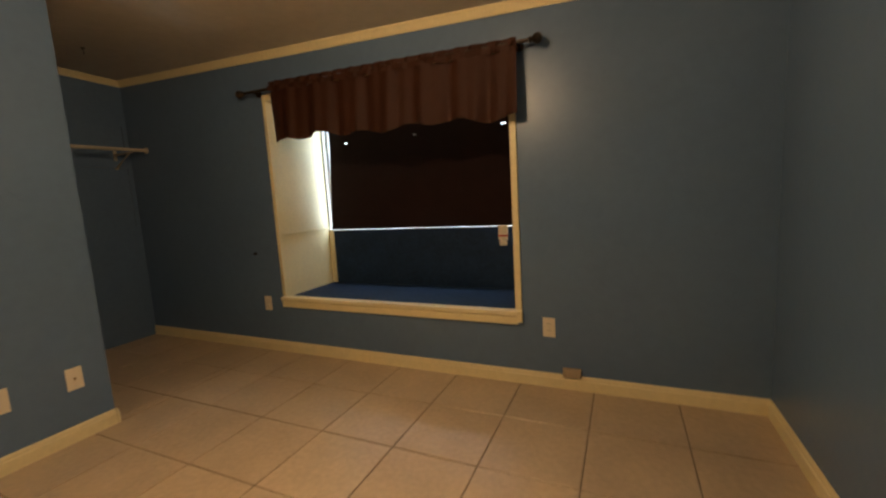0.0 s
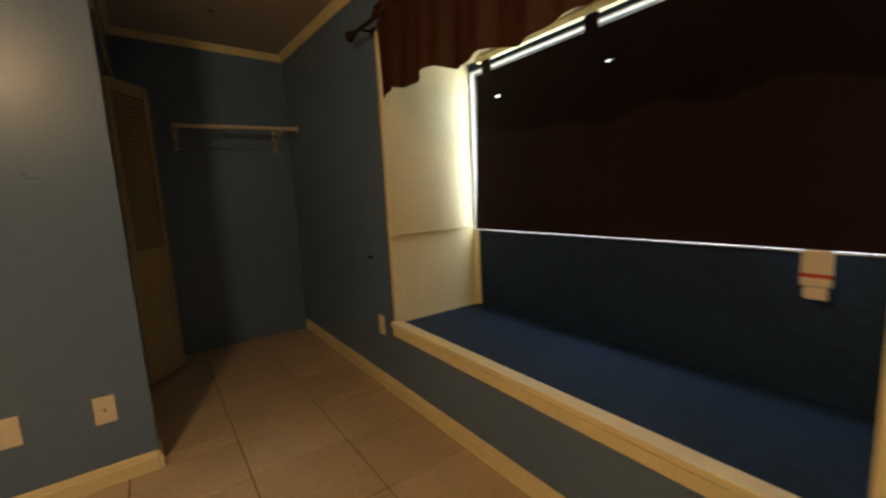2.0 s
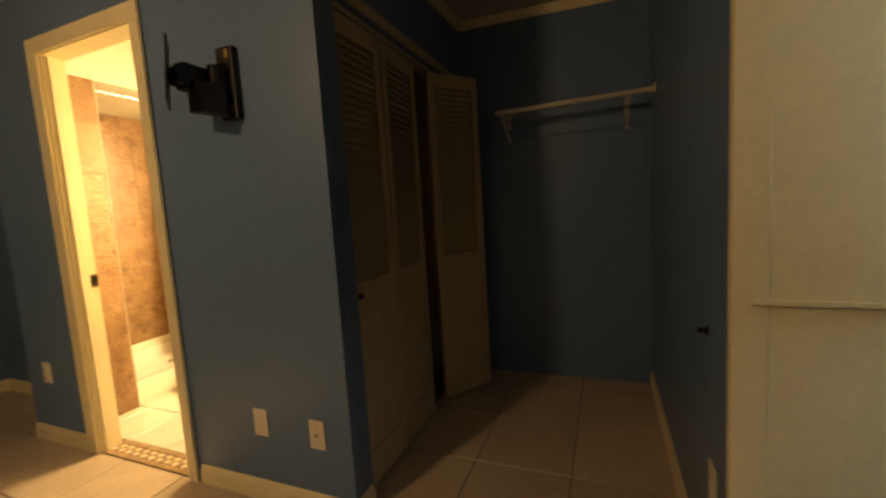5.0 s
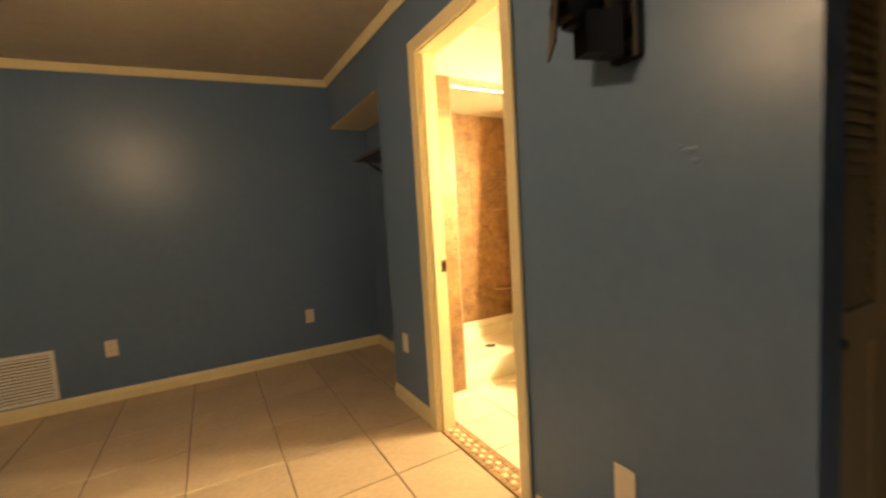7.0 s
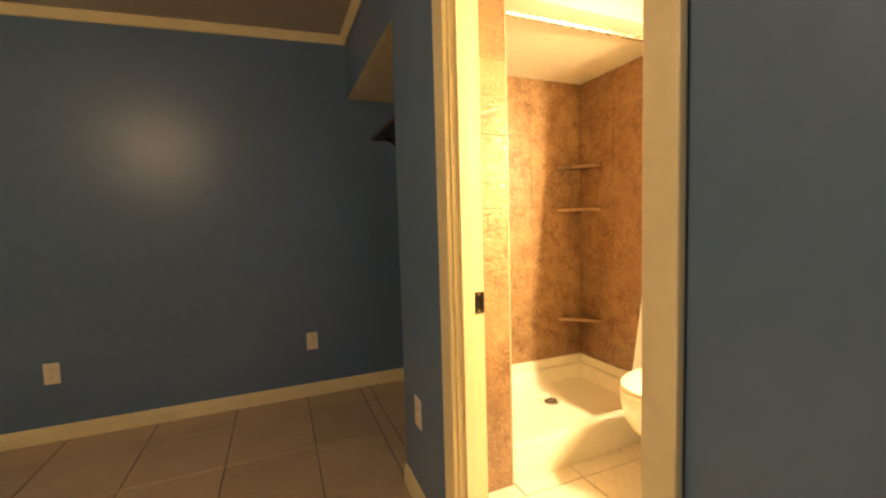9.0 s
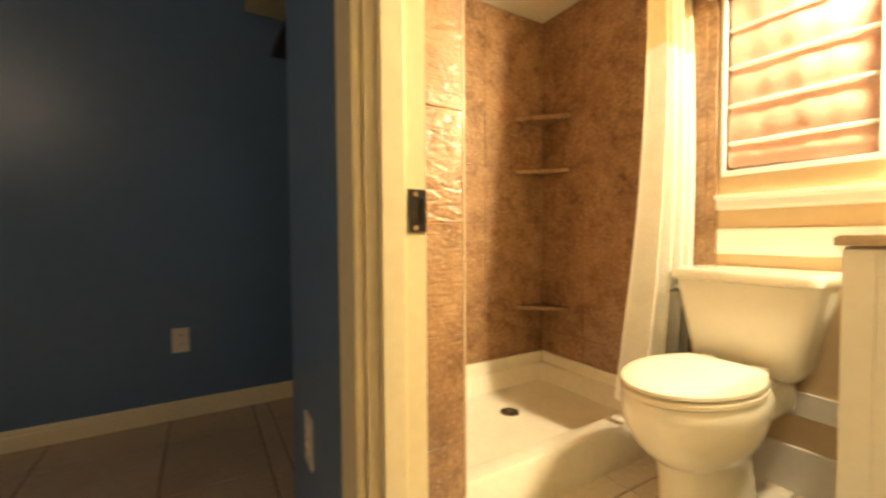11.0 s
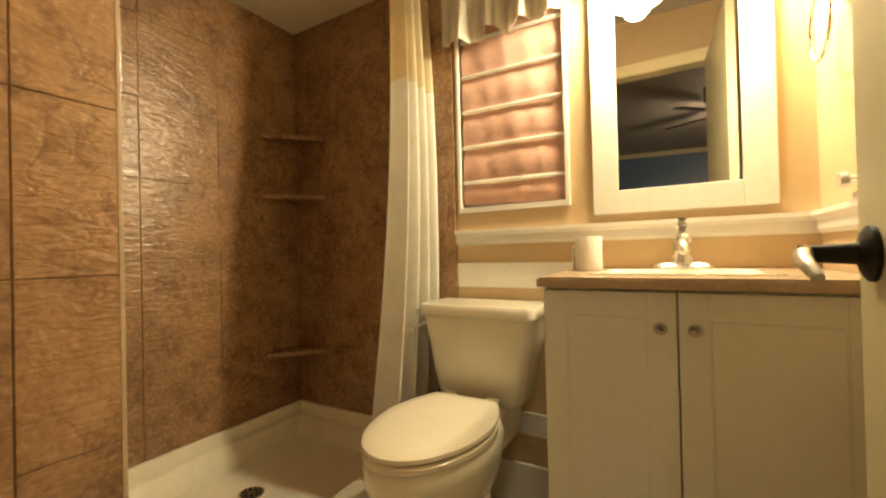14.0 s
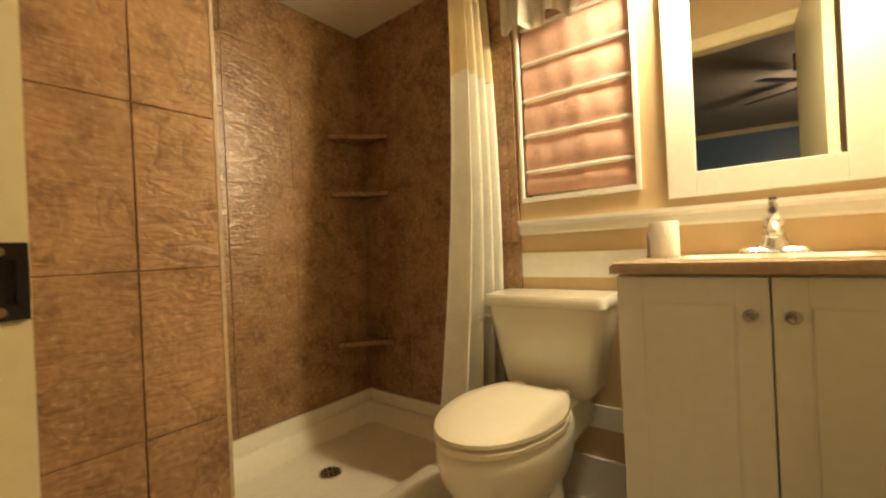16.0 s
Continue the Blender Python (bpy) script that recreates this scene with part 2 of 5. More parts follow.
GLOBE = glowing("frosted_lit_glass", (1.0, 0.82, 0.56), 20)
FANGLOBE = glowing("warm_lit_glass", (1.0, 0.70, 0.38), 8)
MIRROR = bpy.data.materials.new("mirror_silver")
MIRROR.use_nodes = True
mb = MIRROR.node_tree.nodes["Principled BSDF"]
mb.inputs["Base Color"].default_value = (0.88, 0.89, 0.88, 1)
mb.inputs["Metallic"].default_value = 1
mb.inputs["Roughness"].default_value = 0.015
GLASS = bpy.data.materials.new("window_glass")
GLASS.use_nodes = True
gb = GLASS.node_tree.nodes["Principled BSDF"]
gb.inputs["Transmission Weight"].default_value = 1
gb.inputs["Roughness"].default_value = 0.02
gb.inputs["IOR"].default_value = 1.45


# ---- mesh tools ----
def box(bm, x0, x1, y0, y1, z0, z1, bevel=0.0):
    x0, x1, y0, y1, z0, z1 = min(x0, x1), max(x0, x1), min(y0, y1), max(y0, y1), min(z0, z1), max(z0, z1)
    v = [bm.verts.new((x, y, z)) for z in (z0, z1) for y in (y0, y1) for x in (x0, x1)]
    fs = [bm.faces.new([v[i] for i in f]) for f in ((0, 2, 3, 1), (4, 5, 7, 6), (0, 1, 5, 4), (2, 6, 7, 3), (0, 4, 6, 2), (1, 3, 7, 5))]
    if bevel:
        es = list({e for f in fs for e in f.edges})
        bmesh.ops.bevel(bm, geom=es, offset=bevel, segments=2, affect="EDGES", profile=0.6)
    return bm


def prism(bm, pts, along):
    """Sweeps the outline pts, a list of 3D points, by the vector along."""
    a = [bm.verts.new(p) for p in pts]
    b = [bm.verts.new(Vector(p) + Vector(along)) for p in pts]
    n = len(pts)
    for i in range(n):
        bm.faces.new((a[i], a[(i + 1) % n], b[(i + 1) % n], b[i]))
    bm.faces.new(a[::-1])
    bm.faces.new(b)
    bmesh.ops.recalc_face_normals(bm, faces=bm.faces)
    return bm


def rod(bm, a, b, r, r2=None, seg=16):
    a, b = Vector(a), Vector(b)
    d = b - a
    m = Matrix.Translation((a + b) / 2) @ d.to_track_quat("Z", "Y").to_matrix().to_4x4()
    bmesh.ops.create_cone(bm, cap_ends=True, segments=seg, radius1=r, radius2=r if r2 is None else r2, depth=d.length, matrix=m)
    return bm


def lathe(bm, centre, axis, prof, seg=24):
    """Turns a profile of (radius, height) about axis."""
    q = Vector(axis).to_track_quat("Z", "Y").to_matrix()
    rings = []
    for r, h in prof:
        rings.append([bm.verts.new(Vector(centre) + q @ Vector((r * math.cos(2 * math.pi * k / seg), r * math.sin(2 * math.pi * k / seg), h))) for k in range(seg)])
    for a, b in zip(rings, rings[1:]):
        for k in range(seg):
            bm.faces.new((a[k], a[(k + 1) % seg], b[(k + 1) % seg], b[k]))
    bm.faces.new(rings[0][::-1])
    bm.faces.new(rings[-1])
    bmesh.ops.recalc_face_normals(bm, faces=bm.faces)
    return bm


def loft(bm, rings):
    vs = [[bm.verts.new(p) for p in r] for r in rings]
    for a, b in zip(vs, vs[1:]):
        for k in range(len(a)):
            bm.faces.new((a[k], a[(k + 1) % len(a)], b[(k + 1) % len(a)], b[k]))
    bm.faces.new(vs[0][::-1])
    bm.faces.new(vs[-1])
    bmesh.ops.recalc_face_normals(bm, faces=bm.faces)
    return bm


def tube(bm, pts, r, seg=10, closed=False):
    pts = [Vector(p) for p in pts]
    rings = []
    n = len(pts)
    for i, p in enumerate(pts):
        t = (pts[(i + 1) % n] - pts[i - 1]) if closed or 0 < i < n - 1 else (pts[1] - pts[0] if i == 0 else pts[-1] - pts[-2])
        q = t.to_track_quat("Z", "Y").to_matrix()
        rr = r[i] if isinstance(r, (list, tuple)) else r
        rings.append([bm.verts.new(p + q @ Vector((rr * math.cos(2 * math.pi * k / seg), rr * math.sin(2 * math.pi * k / seg), 0))) for k in range(seg)])
    for i in range(n if closed else n - 1):
        a, b = rings[i], rings[(i + 1) % n]
        for k in range(seg):
            bm.faces.new((a[k], a[(k + 1) % seg], b[(k + 1) % seg], b[k]))
    if not closed:
        bm.faces.new(rings[0][::-1])
        bm.faces.new(rings[-1])
    bmesh.ops.recalc_face_normals(bm, faces=bm.faces)
    return bm


def B():
    return bmesh.new()


def part(name, bm, material, parent=None, label="", smooth=False):
    me = bpy.data.meshes.new(name)
    bm.to_mesh(me)
    bm.free()
    me.materials.append(material)
    if smooth:
        for p in me.polygons:
            p.use_smooth = True
        me.set_sharp_from_angle(angle=radians(40))
    ob = new(name, me)
    if parent:
        ob.parent = parent
    if label:
        ob["label"] = label
    return ob


def thing(name, label, category, at=(0, 0, 0), group=""):
    e = new(name)
    e.location = at
    e.empty_display_size = 0.05
    return tagged(e, label, category, group)


def setting(name, bm, material, label, category="", smooth=False):
    return tagged(part(name, bm, material, smooth=smooth), label, category or name.split("_")[0], kind="structure")


def slab(bm, axis, a0, a1, u0, u1, z0, z1, holes=()):
    """A wall slab across axis, from a0 to a1 thick and u0 to u1 long, with openings (u0, u1, z0, z1) through it."""
    us = sorted({u0, u1, *[h[0] for h in holes], *[h[1] for h in holes]})
    zs = sorted({z0, z1, *[h[2] for h in holes], *[h[3] for h in holes]})
    solid = lambda i, j: 0 <= i < len(us) - 1 and 0 <= j < len(zs) - 1 and not any(
        h[0] <= (us[i] + us[i + 1]) / 2 <= h[1] and h[2] <= (zs[j] + zs[j + 1]) / 2 <= h[3] for h in holes)
    P = (lambda a, u, z: (a, u, z)) if axis == "x" else (lambda a, u, z: (u, a, z))
    def quad(*pts):
        bm.faces.new([bm.verts.new(P(*p)) for p in pts])
    for i in range(len(us) - 1):
        for j in range(len(zs) - 1):
            if not solid(i, j):
                continue
            ua, ub, za, zb = us[i], us[i + 1], zs[j], zs[j + 1]
            for a in (a0, a1):
                quad((a, ua, za), (a, ub, za), (a, ub, zb), (a, ua, zb))
            if not solid(i - 1, j):
                quad((a0, ua, za), (a1, ua, za), (a1, ua, zb), (a0, ua, zb))
            if not solid(i + 1, j):
                quad((a0, ub, za), (a1, ub, za), (a1, ub, zb), (a0, ub, zb))
            if not solid(i, j - 1):
                quad((a0, ua, za), (a1, ua, za), (a1, ub, za), (a0, ub, za))
            if not solid(i, j + 1):
                quad((a0, ua, zb), (a1, ua, zb), (a1, ub, zb), (a0, ub, zb))
    bmesh.ops.remove_doubles(bm, verts=bm.verts, dist=1e-5)
    bmesh.ops.recalc_face_normals(bm, faces=bm.faces)
    return bm


# ---- structure: bedroom ----
WX0, WX1, WZ0, WZ1 = 0.20, 2.06, 0.455, 1.985      # window recess
RB = 2.433                                          # its back
GX0, GX1, GZ0, GZ1 = 0.206, 2.01, 0.924, 1.868        # glazed opening

setting("wall_north", slab(B(), "y", N, N + 0.1, -1.66, E + 0.1, -0.05, CEIL, [(WX0 - 0.012, WX1 + 0.012, 0.38, WZ1 + 0.012)]), BLUE, "blue painted wall with a deep window recess", "wall")
setting("wall_east", slab(B(), "x", E, E + 0.1, S - 0.1, N, -0.05, CEIL), BLUE, "plain blue painted wall", "wall")
setting("wall_south", slab(B(), "y", S - 0.1, S, -0.414, E, -0.05, CEIL), BLUE, "blue painted wall with a low vent", "wall")
setting("wall_nook_end", slab(B(), "x", WN - 0.1, WN, CL - 0.1, N, -0.05, CEIL), BLUE, "dark blue end wall of the closet nook", "wall")
setting("wall_tv", slab(B(), "x", -0.05, 0.0, -1.51, CL, -0.05, CEIL, [(D0 - 0.02, D1 + 0.02, -0.05, DH + 0.02)]), BLUE, "blue painted partition wall with a doorway", "wall")
setting("wall_closet_front", slab(B(), "y", CL - 0.1, CL, WN, -0.052, -0.05, CEIL, [(-1.53, -0.12, -0.05, 1.985)]), BLUE, "blue wall round the closet opening", "wall")
setting("wall_closet_side", slab(B(), "x", -0.11, -0.052, 0.03, CL - 0.102, -0.05, CEIL), BLUE, "blue wall inside the closet", "wall")
setting("wall_alcove_side", box(B(), -0.334, -0.052, -1.51, -1.40, -0.05, CEIL), BLUE, "blue side wall of the alcove", "wall")
setting("wall_alcove_back", box(B(), -0.36, -0.334, S, -1.40, -0.05, CEIL), BLUE, "blue back wall of the alcove", "wall")
setting("alcove_header", box(B(), -0.334, 0.0, S, -1.512, 2.03, CEIL), BLUE, "blue painted header over the alcove", "header")
# thin cream panel added to paint the light on the header's underside
setting("alcove_soffit", box(B(), -0.332, -0.004, S + 0.002, -1.514, 2.024, 2.029), TRIM, "added cream panel painting the light on the alcove header's underside", "soffit")
bm = box(B(), -1.7, E + 0.1, S - 0.1, N + 0.1, 2.0, CEIL + 0.06)
for v in bm.verts:
    if v.co.z < 2.1:
        v.co.z = ceil_z(v.co.x, v.co.y)
setting("ceiling", bm, CEILING, "dim textured off-white ceiling", "ceiling")
setting("floor", box(B(), -1.7, E + 0.1, S - 0.1, N + 0.1, -0.08, -0.005), GROUT, "tiled floor with dark grout joints", "floor")

# window recess
setting("recess_wall_left", box(B(), WX0 - 0.08, WX0, N + 0.1, RB + 0.1, 0.35, 2.1), TRIM, "cream painted side of the window recess", "wall")
setting("recess_wall_right", box(B(), WX1, WX1 + 0.08, N + 0.1, RB + 0.1, 0.35, 2.1), TRIM, "cream painted side of the window recess", "wall")
setting("recess_ceiling", box(B(), WX0, WX1, N + 0.1, RB + 0.1, WZ1 - 0.07, 2.1), TRIM, "cream painted top of the window recess", "ceiling")
setting("recess_shelf", box(B(), WX0, WX1, N + 0.004, RB, 0.38, 0.452, 0.003), BLUE_SHELF, "deep navy painted shelf inside the window recess", "shelf")
setting("recess_back", slab(B(), "y", RB, RB + 0.1, WX0, WX1, 0.35, WZ1 - 0.07, [(GX0, GX1, GZ0, GZ1)]), BLUE_SHELF, "navy painted wall below the window", "wall")
bm = B()
box(bm, WX0 + 0.002, WX0 + 0.008, N + 0.02, RB - 0.002, 0.945, 0.957, 0.002)
setting("recess_seam", bm, TRIM, "raised seam strip on the recess side", "trim")
bm = B()
box(bm, WX0 + 0.002, WX0 + 0.05, RB - 0.012, RB - 0.001, 0.455, GZ0, 0.002)
setting("recess_corner_trim", bm, TRIM, "cream corner strip in the window recess", "trim")

w = thing("window_1", "white window with daylight behind a blackout shade", "window", (1.13, RB + 0.05, GZ0))
w["kind"] = "structure"


def sash(win, axis, a, u0, u1, z0, z1, org, bars=1):
    """Frame and panes of a window across axis, at a."""
    o = Vector(org)
    def bx(ua, ub, za, zb, t=0.02, name="window_frame", m=SCREENW):
        b = B()
        if axis == "y":
            box(b, ua - o.x, ub - o.x, a - t - o.y, a + t - o.y, za - o.z, zb - o.z, 0.002)
        else:
            box(b, a - t - o.x, a + t - o.x, ua - o.y, ub - o.y, za - o.z, zb - o.z, 0.002)
        return part(name, b, m, win)
    f = 0.03
    bx(u0, u0 + f, z0, z1)
    bx(u1 - f, u1, z0, z1)
    bx(u0 + f, u1 - f, z0, z0 + f)
    bx(u0 + f, u1 - f, z1 - f, z1)
    step = (u1 - u0 - 2 * f) / (bars + 1)
    for i in range(bars):
        c = u0 + f + step * (i + 1)
        bx(c - 0.015, c + 0.015, z0 + f, z1 - f, 0.015, "mullion")
    for i in range(bars + 1):
        p = bx(u0 + f + step * i + 0.003, u0 + f + step * (i + 1) - 0.003, z0 + f, z1 - f, 0.002, "pane", GLASS)
        p.visible_shadow = False


sash(w, "y", RB + 0.06, GX0, GX1, GZ0 - 0.028, GZ1, (1.13, RB + 0.05, GZ0))

for x0, x1, nm in ((WX0 - 0.0115, WX0, "left"), (WX1, WX1 + 0.0115, "right")):
    setting("recess_liner_" + nm, box(B(), x0, x1, N + 0.002, N + 0.1, 0.45, WZ1), TRIM, "cream painted lining of the window recess", "trim")
setting("recess_liner_top", box(B(), WX0 - 0.0115, WX1 + 0.0115, N + 0.002, N + 0.1, WZ1, WZ1 + 0.0115), TRIM, "cream painted lining of the window recess", "trim")
for x0, x1, z0, z1, nm in ((GX0 + 0.0005, GX0 + 0.008, GZ0, GZ1, "left"), (GX1 - 0.008, GX1 - 0.0005, GZ0, GZ1, "right"), (GX0 + 0.009, GX1 - 0.009, GZ0 + 0.0005, GZ0 + 0.008, "bottom"), (GX0 + 0.009, GX1 - 0.009, GZ1 - 0.008, GZ1 - 0.0005, "top")):
    setting("window_reveal_" + nm, box(B(), x0, x1, RB - 0.001, RB + 0.035, z0, z1), WHITE, "white painted window reveal", "trim")
# window casing and apron
bm = B()
box(bm, WX0 - 0.025, WX0 + 0.004, N - 0.016, N + 0.05, 0.468, WZ1 + 0.02, 0.003)
setting("window_trim_left", bm, TRIM, "narrow cream casing of the window recess", "trim")
bm = B()
box(bm, WX1 - 0.010, WX1 + 0.028, N - 0.016, N + 0.05, 0.468, WZ1 + 0.02, 0.003)
setting("window_trim_right", bm, TRIM, "narrow cream casing of the window recess", "trim")
bm = B()
box(bm, WX0 + 0.006, WX1 - 0.012, N - 0.016, N + 0.05, WZ1 - 0.03, WZ1 + 0.02, 0.003)
setting("window_trim_top", bm, TRIM, "narrow cream casing of the window recess", "trim")
bm = B()
prism(bm, [(WX0 - 0.03, N + 0.002, 0.372), (WX0 - 0.03, N - 0.02, 0.378), (WX0 - 0.03, N - 0.022, 0.425), (WX0 - 0.03, N - 0.034, 0.437), (WX0 - 0.03, N - 0.034, 0.460), (WX0 - 0.03, N + 0.02, 0.464), (WX0 - 0.03, N + 0.02, 0.45), (WX0 - 0.03, N + 0.002, 0.45)], (WX1 - WX0 + 0.03, 0, 0))
setting("window_sill", bm, TRIM, "cream painted window stool and apron", "sill")
bm = B()
box(bm, WX1 + 0.002, WX1 + 0.032, N - 0.036, N - 0.001, 0.395, 0.467, 0.004)
setting("sill_end_block", bm, TRIM, "chipped cream end block of the sill", "sill")


def baseboard(name, p0, p1, out, h=0.087):
    """Moulded board from p0 to p1 on the floor; out points into the room."""
    p0, p1, o = Vector((*p0, 0)), Vector((*p1, 0)), Vector((*out, 0))
    prof = [(0, 0), (0.014, 0), (0.014, h * 0.68), (0.010, h * 0.76), (0.010, h * 0.86), (0.005, h), (0, h)]
    b = prism(B(), [p0 + o * (a + 0.0005) + Vector((0, 0, z)) for a, z in prof], p1 - p0)
    return setting(name, b, TRIM, "cream moulded baseboard", "baseboard")


baseboard("baseboard_north", (WN + 0.002, N), (E - 0.002, N), (0, -1))
baseboard("baseboard_east", (E, S + 0.016), (E, N - 0.016), (-1, 0))
baseboard("baseboard_south", (-0.33, S), (E - 0.016, S), (0, 1))
baseboard("baseboard_tv_a", (0, -0.145), (0, CL - 0.002), (1, 0))
baseboard("baseboard_tv_b", (0, -1.508), (0, -0.985), (1, 0))
baseboard("baseboard_corner", (0.014, CL), (-0.11, CL), (0, 1))
baseboard("baseboard_alcove", (-0.334, S + 0.016), (-0.334, -1.512), (1, 0))


def crown(name, p0, p1, out):
    p0, p1, o = Vector((*p0, ceil_z(*p0))), Vector((*p1, ceil_z(*p1))), Vector((*out, 0))
    prof = [(0, 0.004), (0.036, 0.004), (0.036, -0.008), (0.026, -0.018), (0.014, -0.036), (0.009, -0.042), (0.009, -0.050), (0, -0.050)]
    b = prism(B(), [p0 + o * (a + 0.0005) + Vector((0, 0, z - 0.0005)) for a, z in prof], p1 - p0)
    return setting(name, b, TRIM, "cream crown moulding", "moulding")


crown("crown_north", (WN, N), (E, N), (0, -1))
crown("crown_east", (E, S), (E, N), (-1, 0))
crown("crown_south", (0, S), (E, S), (0, 1))
crown("crown_tv", (0, S), (0, CL), (1, 0))
crown("crown_closet", (WN, CL), (0, CL), (0, 1))
crown("crown_nook", (WN, CL), (WN, N), (1, 0))

# ---- structure: bathroom ----
BW0, BW1, BZ0, BZ1 = -1.145, -0.725, 1.105, 1.86
setting("wall_bath_door", slab(B(), "x", -0.09, -0.052, -1.40, 0.03, -0.05, CEIL, [(D0 - 0.02, D1 + 0.02, -0.05, DH + 0.02)]), YELLOW, "apricot painted wall round the bathroom door", "wall")
setting("wall_bath_west", slab(B(), "x", WB - 0.14, WB, SH - 0.1, CL - 0.1, -0.05, CEIL, [(BW0, BW1, BZ0, BZ1)]), YELLOW, "apricot painted bathroom wall with a window", "wall")
setting("wall_bath_north", box(B(), WB, -0.102, BR, 0.03, -0.05, CEIL), YELLOW, "apricot painted bathroom wall", "wall")
setting("wall_wing", box(B(), WX + 0.003, -0.094, -1.398, WING - 0.003, -0.05, CEIL), STONE_GROUT, "wing wall tiled in brown slate beside the shower", "wall")
setting("wall_shower_end", box(B(), WX + 0.003, -0.362, SH - 0.1, -1.40, -0.05, CEIL), STONE_GROUT, "tiled end wall of the shower", "wall")
setting("wall_shower_back", box(B(), WB, WX, SH - 0.1, SH - 0.003, -0.05, CEIL), STONE_GROUT, "brown slate tiled back wall of the shower", "wall")
setting("shower_backing", box(B(), WB + 0.0005, WB + 0.009, SH, -1.168, 0.0, 2.083), STONE_GROUT, "grouted backing of the tiled wall", "wall")
setting("shower_ceiling", box(B(), WB, WX + 0.0, SH, WING - 0.002, 2.085, CEIL), BATH_CEILING, "lowered cream ceiling over the shower", "ceiling")
setting("wing_header", box(B(), WX + 0.002, -0.104, WING - 0.010, WING, 2.085, CEIL), BATH_CEILING, "cream panel above the tiled wing wall", "header")

# chair rail, wainscot boards and skirting
def board(name, x0, x1, y0, y1, z0, z1, label, cat="trim"):
    return setting(name, box(B(), x0, x1, y0, y1, z0, z1, 0.003), WHITE, label, cat)


prof = [(0, 0), (0.010, 0), (0.014, 0.010), (0.014, 0.034), (0.026, 0.046), (0.026, 0.058), (0, 0.058)]
setting("chair_rail_west", prism(B(), [(WB + 0.0005 + a, -1.165, 0.965 + z) for a, z in prof], (0, 1.10, 0)), WHITE, "white moulded chair rail", "moulding")
setting("chair_rail_north", prism(B(), [(WB + 0.028, BR - 0.0005 - a, 0.965 + z) for a, z in prof], (1.30, 0, 0)), WHITE, "white moulded chair rail", "moulding")
board("wainscot_upper", WB + 0.0005, WB + 0.009, -1.165, -0.70, 0.80, 0.895, "white wainscot board on the apricot wall")
board("wainscot_lower", WB + 0.0005, WB + 0.009, -1.165, -0.70, 0.262, 0.345, "white wainscot board on the apricot wall")
board("bath_skirting", WB + 0.0005, WB + 0.014, -1.165, -0.70, 0.0, 0.155, "white skirting board", "baseboard")

# doorway
for y0, y1, nm in ((D0 - 0.02, D0, "jamb_left"), (D1, D1 + 0.02, "jamb_right")):
    setting("door_" + nm, box(B(), -0.094, 0.004, y0 + 0.0005, y1 - 0.0005, 0, DH), TRIM, "cream painted door jamb", "jamb")
setting("door_head", box(B(), -0.094, 0.004, D0 - 0.019, D1 + 0.019, DH, DH + 0.019), TRIM, "cream painted door head", "jamb")
setting("door_stop", box(B(), -0.054, -0.016, D0, D0 + 0.012, 0, DH - 0.001, 0.002), TRIM, "cream door stop strip", "trim")


def casing(name, y0, y1, z0, z1):
    b = B()
    box(b, 0.0045, 0.020, y0, y1, z0, z1, 0.004)
    return setting(name, b, TRIM, "cream door casing", "trim")


casing("casing_left", D0 - 0.085, D0 - 0.006, 0, DH + 0.004)
casing("casing_right", D1 + 0.004, D1 + 0.06, 0, DH + 0.004)
casing("casing_top", D0 - 0.085, D1 + 0.06, DH + 0.005, DH + 0.075)
for y0, y1, z0, z1, nm in ((D1 + 0.006, D1 + 0.06, 0, DH, "right"), (D0 - 0.07, D1 + 0.06, DH + 0.005, DH + 0.07, "top")):
    setting("inner_casing_" + nm, box(B(), -0.104, -0.0945, y0, y1, z0, z1, 0.003), TRIM, "cream door casing inside the bathroom", "trim")

# closet opening trim
setting("closet_track", box(B(), -1.52, -0.125, CL - 0.075, CL - 0.03, 1.962, 1.984, 0.002), LOUVRE, "tan bifold door track", "track")
setting("closet_head_trim", box(B(), -1.53, -0.10, CL + 0.0005, CL + 0.012, 1.985, 2.03, 0.003), LOUVRE, "tan head trim over the closet doors", "trim")

# outdoors
setting("ground", box(B(), -200, 200, -200, 200, -0.75, -0.7), OUTSIDE, "dry grass outside the windows", "ground")

